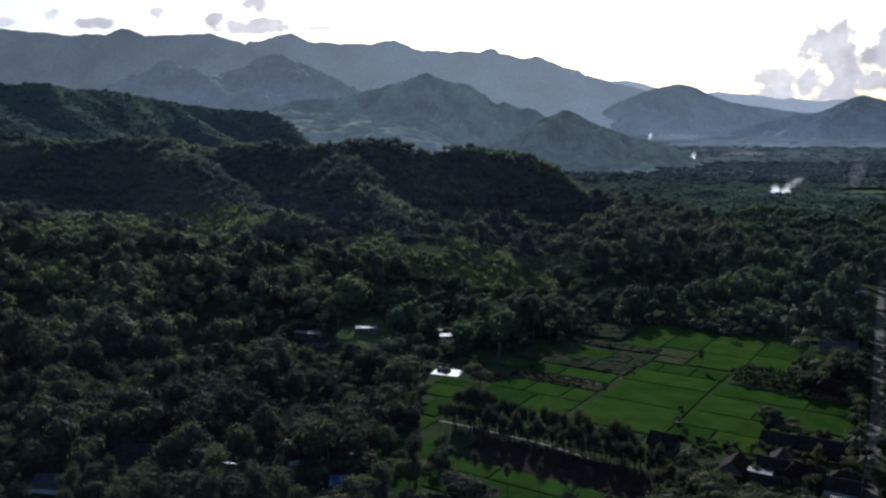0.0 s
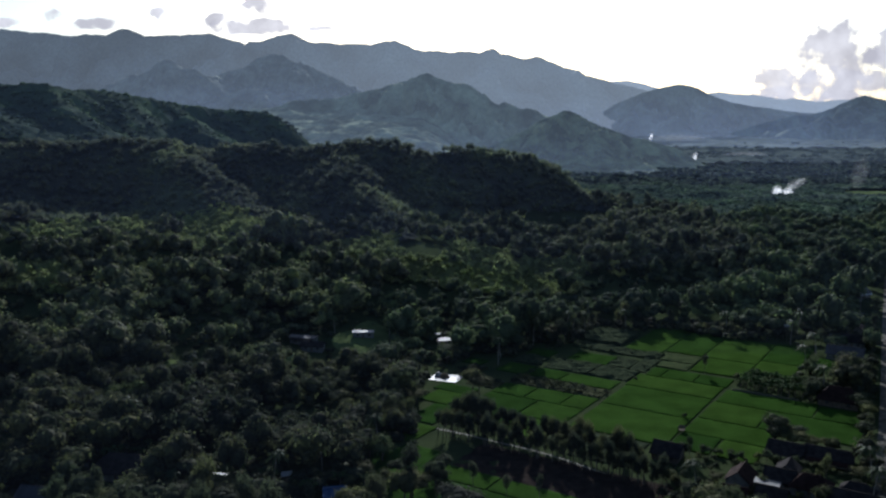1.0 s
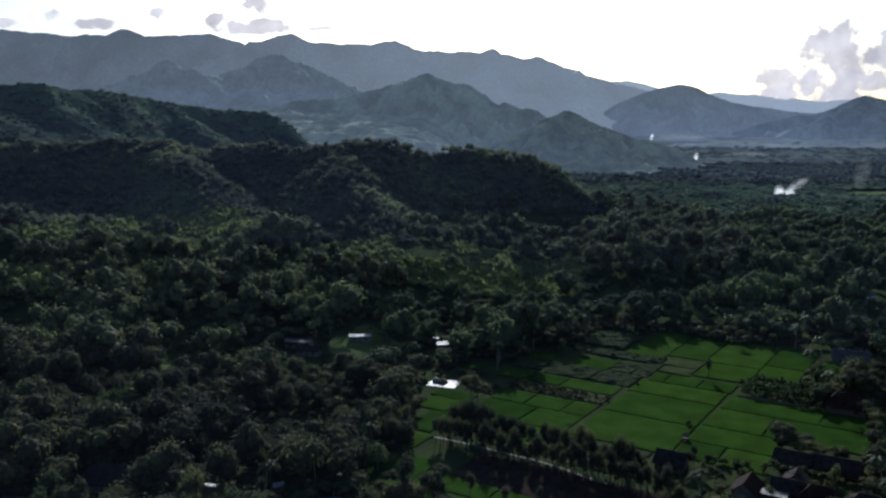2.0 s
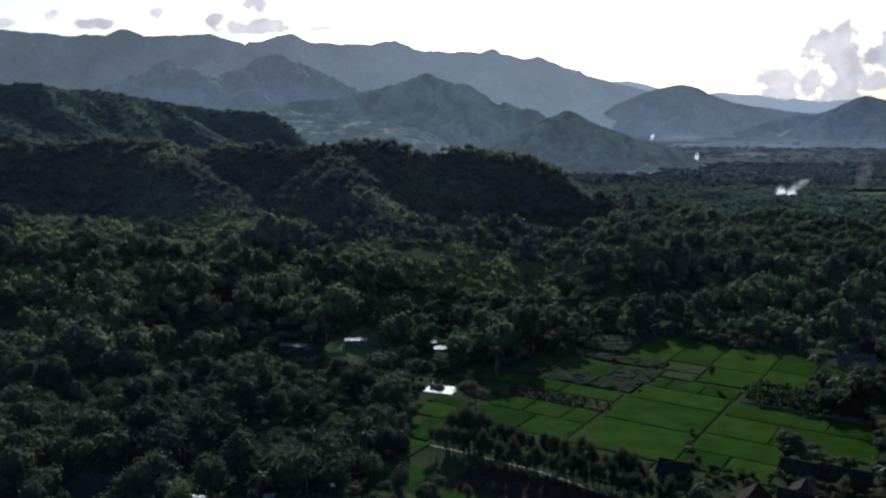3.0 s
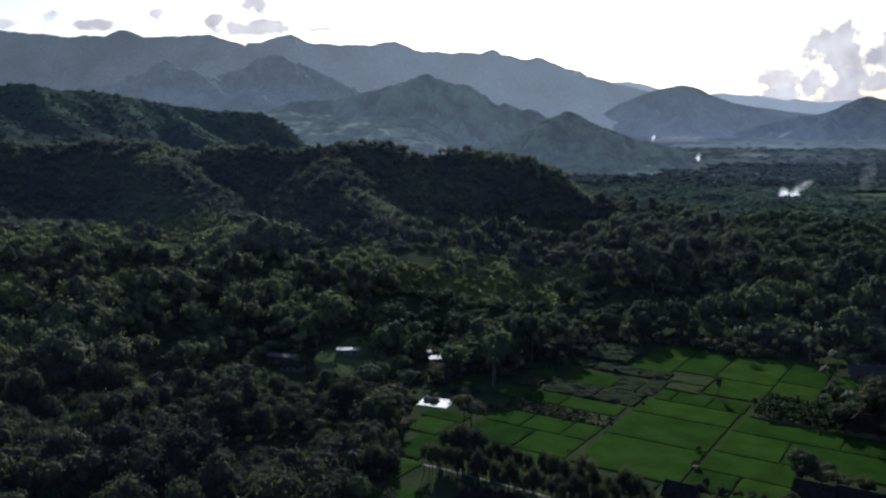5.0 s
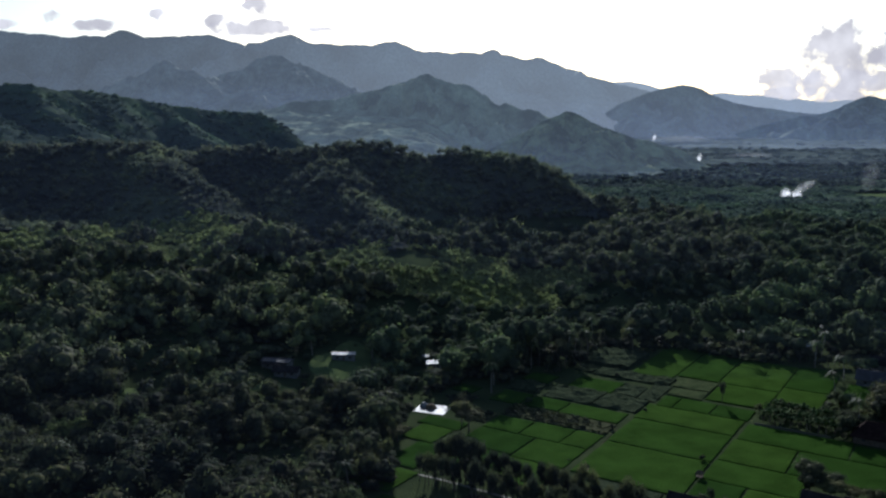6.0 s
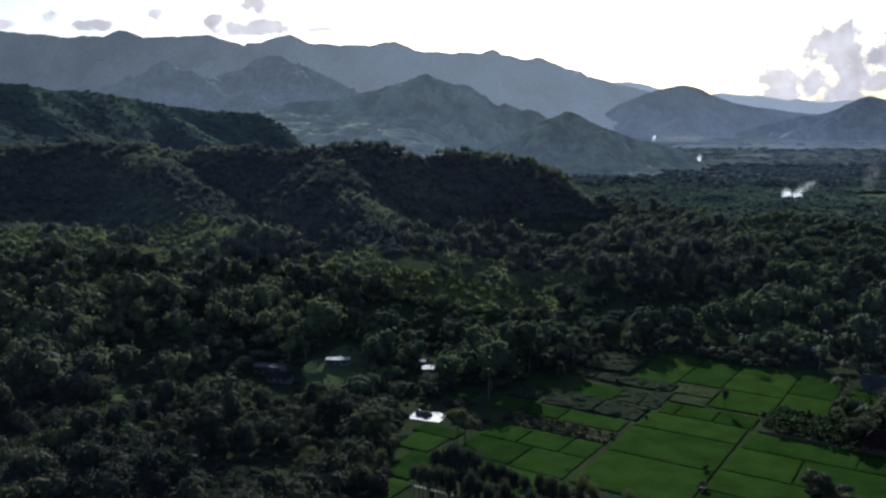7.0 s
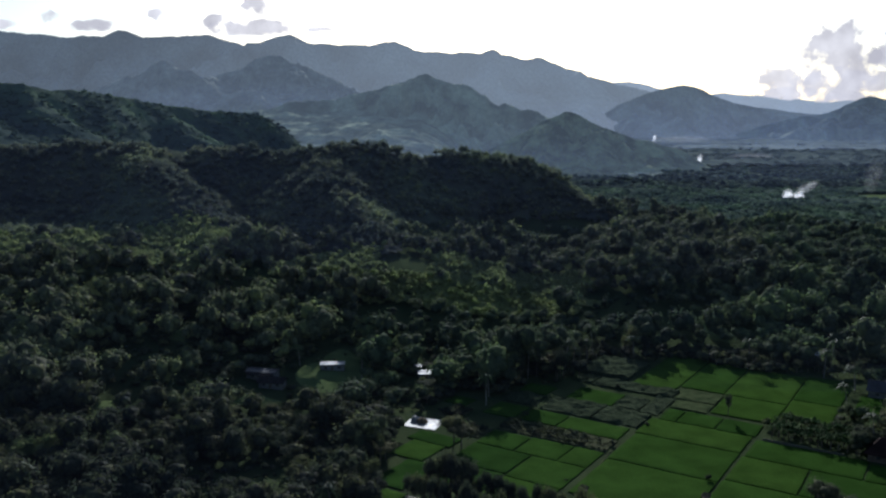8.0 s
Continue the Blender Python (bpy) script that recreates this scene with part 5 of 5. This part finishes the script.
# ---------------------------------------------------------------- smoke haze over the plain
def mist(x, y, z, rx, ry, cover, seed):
    """A thin level sheet standing in for the smoke haze over the far plain."""
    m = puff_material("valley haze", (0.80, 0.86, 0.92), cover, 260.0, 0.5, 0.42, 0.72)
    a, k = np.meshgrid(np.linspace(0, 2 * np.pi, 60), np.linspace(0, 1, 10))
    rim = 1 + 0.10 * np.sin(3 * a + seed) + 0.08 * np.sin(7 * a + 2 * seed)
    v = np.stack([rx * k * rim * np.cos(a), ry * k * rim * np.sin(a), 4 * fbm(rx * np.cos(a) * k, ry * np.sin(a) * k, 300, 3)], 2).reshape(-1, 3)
    ob = new("smoke_haze", mesh_of("smoke_haze", v, grid_faces(10, 60), [m], True))
    ob.location = (x, y, z)
    tagged(ob, "thin pale smoke haze lying over the valley floor", "haze", kind="stuff")


# sheets added to pale the plain and the mountain feet
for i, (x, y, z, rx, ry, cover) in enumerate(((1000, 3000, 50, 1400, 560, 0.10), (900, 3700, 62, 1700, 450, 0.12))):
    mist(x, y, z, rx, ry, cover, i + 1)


def haze_veil(x, y, z, wide, high, cover):
    """A blue veil added to lift the darks behind it like aerial haze, thinning towards its rim."""
    m = puff_material("blue haze veil", (0.44, 0.58, 1.0), cover, 300.0, 0.5, 0.1, 0.6)
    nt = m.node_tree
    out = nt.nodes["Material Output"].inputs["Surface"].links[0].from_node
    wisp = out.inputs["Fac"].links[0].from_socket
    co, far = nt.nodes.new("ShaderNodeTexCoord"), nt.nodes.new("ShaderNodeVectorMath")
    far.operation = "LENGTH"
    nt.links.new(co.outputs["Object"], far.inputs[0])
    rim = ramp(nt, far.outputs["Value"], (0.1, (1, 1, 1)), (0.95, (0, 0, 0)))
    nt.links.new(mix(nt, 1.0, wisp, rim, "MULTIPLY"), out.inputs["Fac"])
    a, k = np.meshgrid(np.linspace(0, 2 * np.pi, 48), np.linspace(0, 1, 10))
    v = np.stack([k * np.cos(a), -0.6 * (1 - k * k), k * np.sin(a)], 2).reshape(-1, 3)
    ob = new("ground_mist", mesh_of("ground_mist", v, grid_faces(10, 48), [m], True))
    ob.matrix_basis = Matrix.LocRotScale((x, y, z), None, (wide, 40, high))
    tagged(ob, "thin blue veil added to stand in for haze", "mist", kind="stuff")


# veils added before woods, ridge, plain and ranges in place of hazy air
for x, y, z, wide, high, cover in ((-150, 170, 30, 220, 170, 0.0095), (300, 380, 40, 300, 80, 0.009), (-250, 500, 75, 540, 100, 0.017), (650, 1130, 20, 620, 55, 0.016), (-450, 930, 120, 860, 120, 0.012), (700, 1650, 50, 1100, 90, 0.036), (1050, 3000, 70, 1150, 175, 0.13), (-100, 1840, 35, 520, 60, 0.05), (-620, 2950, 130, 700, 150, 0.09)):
    haze_veil(x, y, z, wide, high, cover)



# ---------------------------------------------------------------- woods
def scatter(rs, y0, y1, space, half=0.60, margin=40):
    """Jittered places in a wedge of the valley."""
    pts = []
    for y in np.arange(y0, y1, space):
        w = half * y + margin
        xs = np.arange(-w, w, space)
        pts.append(np.column_stack([xs, np.full(len(xs), y)]))
    p = np.concatenate(pts)
    return p + (rs.rand(len(p), 2) - 0.5) * space * 0.95


def wood(name, label, p, rs, shapes, mat, smooth=False, vary=1.0):
    """Joined woods: each tree one of a few crowns on a short trunk stem, turned and scaled."""
    allv, allf, n = [], [], 0
    z = land(p[:, 0], p[:, 1])
    pick = rs.randint(0, len(shapes), len(p))
    big = 0.52 + 0.5 * rs.rand(len(p)) + 0.75 * rs.rand(len(p)) ** 3 + 1.25 * fbm(p[:, 0], p[:, 1], 48.0, 3)
    big = np.clip(0.92 + vary * (big - 0.95), 0.36, 1.6)
    turn = rs.rand(len(p)) * 6.283
    for i, (v, f) in enumerate(shapes):
        sel = np.where(pick == i)[0]
        if not len(sel):
            continue
        c, s = np.cos(turn[sel])[:, None], np.sin(turn[sel])[:, None]
        k = big[sel][:, None]
        x = (v[:, 0] * c - v[:, 1] * s) * k + p[sel, 0][:, None]
        y = (v[:, 0] * s + v[:, 1] * c) * k + p[sel, 1][:, None]
        zz = v[:, 2] * k * (0.85 + 0.3 * rs.rand(len(sel)))[:, None] + z[sel][:, None]
        allv.append(np.stack([x, y, zz], 2).reshape(-1, 3))
        allf.append((f[None] + (n + len(v) * np.arange(len(sel)))[:, None, None]).reshape(-1, 3))
        n += len(v) * len(sel)
    me = mesh_of(name, np.concatenate(allv), np.concatenate(allf), [mat], smooth)
    return tagged(new(name, me), label, "woods", kind="stuff")


def wood_shapes(seed, count, lobes, leaves, leaf, width, height, core, lift=0.5, core_size=0.86):
    out = []
    for i in range(count):
        rs = np.random.RandomState(seed + i)
        v, f = crown_arrays(rs, lobes, leaves, leaf, 0.55, 0.7, core, core_size, 3)
        w = width * (0.75 + 0.5 * rs.rand())
        h = height * (0.68 + 0.6 * rs.rand())
        v = v * np.array([w / 2, w / 2, h / 2])
        v[:, 2] += h * lift
        out.append((v, f))
    return out


def before_crest(x, y):
    """The near side and the brow of the ridge."""
    return (y < np.interp(x, [p[0] for p in CREST], [p[1] for p in CREST]) + 38) | (x > 150)


def above_brow(x, y):
    """What the camera sees past the ridge; woods hidden behind it are left out."""
    return (x > 0.085 * y) | (land(x, y) > 84 - 0.018 * y)


rs = np.random.RandomState(3)
scrub = scatter(rs, 165, 430, 4.6, 0.56, 10)
scrub = scrub[clear_of(scrub[:, 0], scrub[:, 1]) & (fbm(scrub[:, 0], scrub[:, 1], 20.0, 2) > -0.24)]
wood("undergrowth", "dark green undergrowth of shrubs between the trees", scrub, rs, wood_shapes(500, 8, 1, 18, 0.36, 5.0, 3.6, ICO_1, 0.3, 0.8), NEAR_LEAVES, True)
for _ in range(26):
    plant("bush", int(rs.randint(0, 9)), -12 + 24 * (2 * rs.rand() - 1), 475 + 6 * (2 * rs.rand() - 1), 0.4 + 0.5 * rs.rand(), "bushes on the knoll")
for cx, cy, rx, ry, n in ((-98, 294, 20, 6, 12), (-146, 326, 12, 8, 5), (-31, 268, 7, 9, 4), (-178, 405, 14, 10, 4), (-70, 330, 10, 8, 3), (-18, 248, 5, 10, 3)):
    for _ in range(n):
        plant("pale", int(rs.randint(0, 9)), cx + rx * (2 * rs.rand() - 1), cy + ry * (2 * rs.rand() - 1), 0.8 + 0.4 * rs.rand(), "pale trees in the wood")
weeds = np.array([field(16.5 + 9.5 * rs.rand(), -74.5 + 38 * rs.rand()) for _ in range(250)] + [field(16.5 + 11 * rs.rand(), -99 + 8 * rs.rand()) for _ in range(60)] + [field(6 + 9 * rs.rand(), -87 + 11 * rs.rand()) for _ in range(40)])
wood("weed_clumps", "tangled clumps of tall weeds on a fallow strip", weeds, rs, wood_shapes(700, 6, 2, 40, 0.22, 1.7, 1.4, ICO_1, 0.36, 0.7), NEAR_LEAVES, True)
near = scatter(rs, 165, 335, 5.7, 0.56, 10)
near = near[clear_of(near[:, 0], near[:, 1]) & (fbm(near[:, 0], near[:, 1], 20.0, 2) > -0.24)]
rs.shuffle(near)
order = np.argsort(np.hypot(near[:, 0], near[:, 1]) + 25 * rs.rand(len(near)))
near = near[order]
for i, (x, y) in enumerate(near[:285]):
    plant("round" if rs.rand() < 0.8 else "tall", int(rs.randint(0, 9)), float(x), float(y), float(np.clip(0.56 + 0.5 * rs.rand() + 0.8 * fbm(x, y, 40.0, 3), 0.42, 1.25)))
rest = near[285:]
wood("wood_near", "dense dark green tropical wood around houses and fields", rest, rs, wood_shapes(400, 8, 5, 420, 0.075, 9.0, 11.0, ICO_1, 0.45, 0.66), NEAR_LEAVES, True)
middle = scatter(rs, 335, 900, 8.3, 0.535, 20)
middle = middle[clear_of(middle[:, 0], middle[:, 1]) & (fbm(middle[:, 0], middle[:, 1], 22.0, 2) > -0.30)]
on_hill = (land(middle[:, 0], middle[:, 1]) > 33) & (middle[:, 1] > 520)
middle = middle[~on_hill]
SUNLIT_SLOPES = ((12, 500, 84, 40), (-160, 528, 50, 46), (-222, 488, 24, 24), (-215, 420, 34, 22))


def scrubby(p):
    """Where low scrub, its colour paled for sunlight, grows in place of wood, with a ragged rim."""
    x, y = p[:, 0], p[:, 1]
    rim = 1 + 0.8 * fbm(x, y, 26.0, 3)
    inside = np.zeros(len(p), bool)
    for cx, cy, rx, ry in SUNLIT_SLOPES:
        inside |= ((x - cx) / rx) ** 2 + ((y - cy) / ry) ** 2 < rim
    return inside


edge_u, edge_v = to_field(middle[:, 0], middle[:, 1])
middle = middle[~((edge_u > 56) & (edge_u < 132) & (edge_v > -92) & (edge_v < -50)) & ~((edge_u > 128) & (edge_u < 149) & (edge_v > -56) & (edge_v < 22))]
middle = middle[~scrubby(middle) | (rs.rand(len(middle)) < 0.07)]
# low ground takes the leaf colour that is darkened for shade
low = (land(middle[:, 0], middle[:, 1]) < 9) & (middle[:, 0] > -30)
wood("wood_valley", "dense wood of tall trees on the valley floor, darkened for shade", middle[low], rs, wood_shapes(120, 11, 5, 190, 0.09, 11.5, 14.0, ICO_1, 0.42, 0.69), SHADED_VALLEY_LEAVES, True)
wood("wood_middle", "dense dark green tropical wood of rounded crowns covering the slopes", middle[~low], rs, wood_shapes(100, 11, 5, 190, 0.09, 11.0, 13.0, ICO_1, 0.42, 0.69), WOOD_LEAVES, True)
slopes = scatter(rs, 380, 580, 2.7, 0.535, 20)
slopes = slopes[scrubby(slopes) & clear_of(slopes[:, 0], slopes[:, 1])]
wood("wood_scrub", "low yellow-green scrub over gentle slopes, paled for sunlight", slopes, rs, wood_shapes(600, 8, 3, 80, 0.12, 5.4, 6.2, ICO_1, 0.42, 0.7), SUNLIT_SCRUB_LEAVES, True, 0.7)
hill = scatter(rs, 520, 900, 5.7, 0.535, 20)
hill = hill[(land(hill[:, 0], hill[:, 1]) > 33) & ~scrubby(hill) & before_crest(hill[:, 0], hill[:, 1])]
wood("wood_hill", "close dark green wood over steep hill slopes", hill, rs, wood_shapes(150, 9, 3, 120, 0.13, 10.5, 10.0, ICO_1, 0.34, 0.55), HAZED_HILL_LEAVES, True, 0.45)


def domes(x, y, space, seed):
    """The height of rounded crowns that close into one canopy, as a share of the tallest."""
    lattice = np.random.RandomState(seed).rand(4, 128, 128)
    i, j = np.floor(x / space).astype(int), np.floor(y / space).astype(int)
    best = np.zeros(np.shape(x))
    for di in (-1, 0, 1):
        for dj in (-1, 0, 1):
            a, b = (i + di) % 128, (j + dj) % 128
            cx, cy = (i + di + 0.1 + 0.8 * lattice[0, a, b]) * space, (j + dj + 0.1 + 0.8 * lattice[1, a, b]) * space
            radius = space * (0.55 + 0.45 * lattice[2, a, b])
            d = np.hypot(x - cx, y - cy) / radius
            best = np.maximum(best, (0.5 + 0.5 * lattice[3, a, b]) * np.sqrt(np.clip(1 - d * d, 0, 1)))
    return best


def canopy(name, label, y0, y1, half, margin, cell, space, tall, mat, keep, seed):
    """A closed canopy seen from far: crowns that touch, uneven in height, leafy relief between."""
    ys = np.arange(y0, y1 + cell, cell)
    cols = int(2 * (half * y1 + margin) / cell)
    gx, gy = np.meshgrid(np.linspace(-half * y1 - margin, half * y1 + margin, cols), ys)
    gx, gy = gx + cell * 0.5 * fbm(gx * 1.7, gy * 1.7, cell * 3, 2), gy + cell * 0.5 * fbm(gx * 1.7 + 40, gy * 1.7, cell * 3, 2)
    ground_z = land(gx, gy)
    stand = 0.75 + 0.9 * fbm(gx, gy, space * 7, 3)
    z = ground_z + tall * (0.28 + 0.72 * domes(gx, gy, space, seed) * stand + 0.22 * domes(gx + 33, gy, space * 0.4, seed + 1) + 0.2 * fbm(gx, gy, space * 0.5, 2))
    ok = keep(gx, gy, ground_z)
    f = grid_faces(len(ys), cols)
    f = f[ok.ravel()[f].all(axis=1)]
    used, back = np.unique(f, return_inverse=True)
    v = np.stack([gx, gy, z], 2).reshape(-1, 3)[used]
    me = mesh_of(name, v, back.reshape(f.shape), [mat], True)
    return tagged(new(name, me), label, "woods", kind="stuff")


def in_view(x, y, half, margin):
    return np.abs(x) < half * y + margin


canopy("wood_scrub_floor", "close green scrub of low shrubs, paled for sunlight", 390, 570, 0.535, 20, 1.2, 4.4, 2.4, SUNLIT_SCRUB_LEAVES, lambda x, y, z: scrubby(np.stack([x.ravel(), y.ravel()], 1)).reshape(x.shape) & clear_of(x, y) & in_view(x, y, 0.535, 20), 70)
# sheets added below the crowns to close the gaps between them
canopy("wood_hill_understorey", "infill sheet between hill crowns, leaf colour darkened for shade", 515, 905, 0.535, 30, 2.2, 6.5, 3.2, SHADED_INFILL_LEAVES, lambda x, y, z: (z > 29) & in_view(x, y, 0.535, 30), 71)
canopy("wood_far_understorey", "infill sheet between distant crowns over plain and hills", 895, 1455, 0.54, 30, 4.0, 9.0, 5.0, HAZED_FAR_LEAVES, lambda x, y, z: clear_of(x, y) & in_view(x, y, 0.54, 30), 72)
canopy("wood_distant_understorey", "infill sheet between distant crowns of the hazy plain", 1450, 2230, 0.55, 40, 9.0, 13.0, 3.0, HAZED_FAR_LEAVES, lambda x, y, z: clear_of(x, y) & in_view(x, y, 0.55, 40), 73)
# these two canopies glow faintly, which stands in for haze
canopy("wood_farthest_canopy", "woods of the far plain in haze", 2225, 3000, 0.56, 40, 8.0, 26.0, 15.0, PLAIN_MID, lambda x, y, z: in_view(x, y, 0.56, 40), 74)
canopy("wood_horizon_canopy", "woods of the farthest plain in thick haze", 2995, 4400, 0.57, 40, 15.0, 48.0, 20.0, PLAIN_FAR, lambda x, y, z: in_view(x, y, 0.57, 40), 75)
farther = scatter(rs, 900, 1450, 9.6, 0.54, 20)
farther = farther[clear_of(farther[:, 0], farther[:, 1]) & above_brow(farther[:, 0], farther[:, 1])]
wood("wood_far", "distant woods over the valley plain and hills", farther, rs, wood_shapes(200, 10, 2, 20, 0.28, 13.0, 9.0, ICO_1, 0.32, 0.7), HAZED_FAR_LEAVES, True, 0.4)
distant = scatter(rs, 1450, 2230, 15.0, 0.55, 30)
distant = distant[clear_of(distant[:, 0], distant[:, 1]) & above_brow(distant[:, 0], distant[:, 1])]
wood("wood_distant", "distant woods of the hazy plain", distant, rs, wood_shapes(250, 8, 1, 13, 0.36, 15.0, 8.0, ICO_1, 0.38, 0.75), HAZED_DISTANT_LEAVES, True, 0.5)
farther = scatter(rs, 2240, 3300, 27.0, 0.56, 30)
farther = farther[(fbm(farther[:, 0], farther[:, 1], 160.0, 3) > -0.18) & (farther[:, 0] > 0.06 * farther[:, 1])]
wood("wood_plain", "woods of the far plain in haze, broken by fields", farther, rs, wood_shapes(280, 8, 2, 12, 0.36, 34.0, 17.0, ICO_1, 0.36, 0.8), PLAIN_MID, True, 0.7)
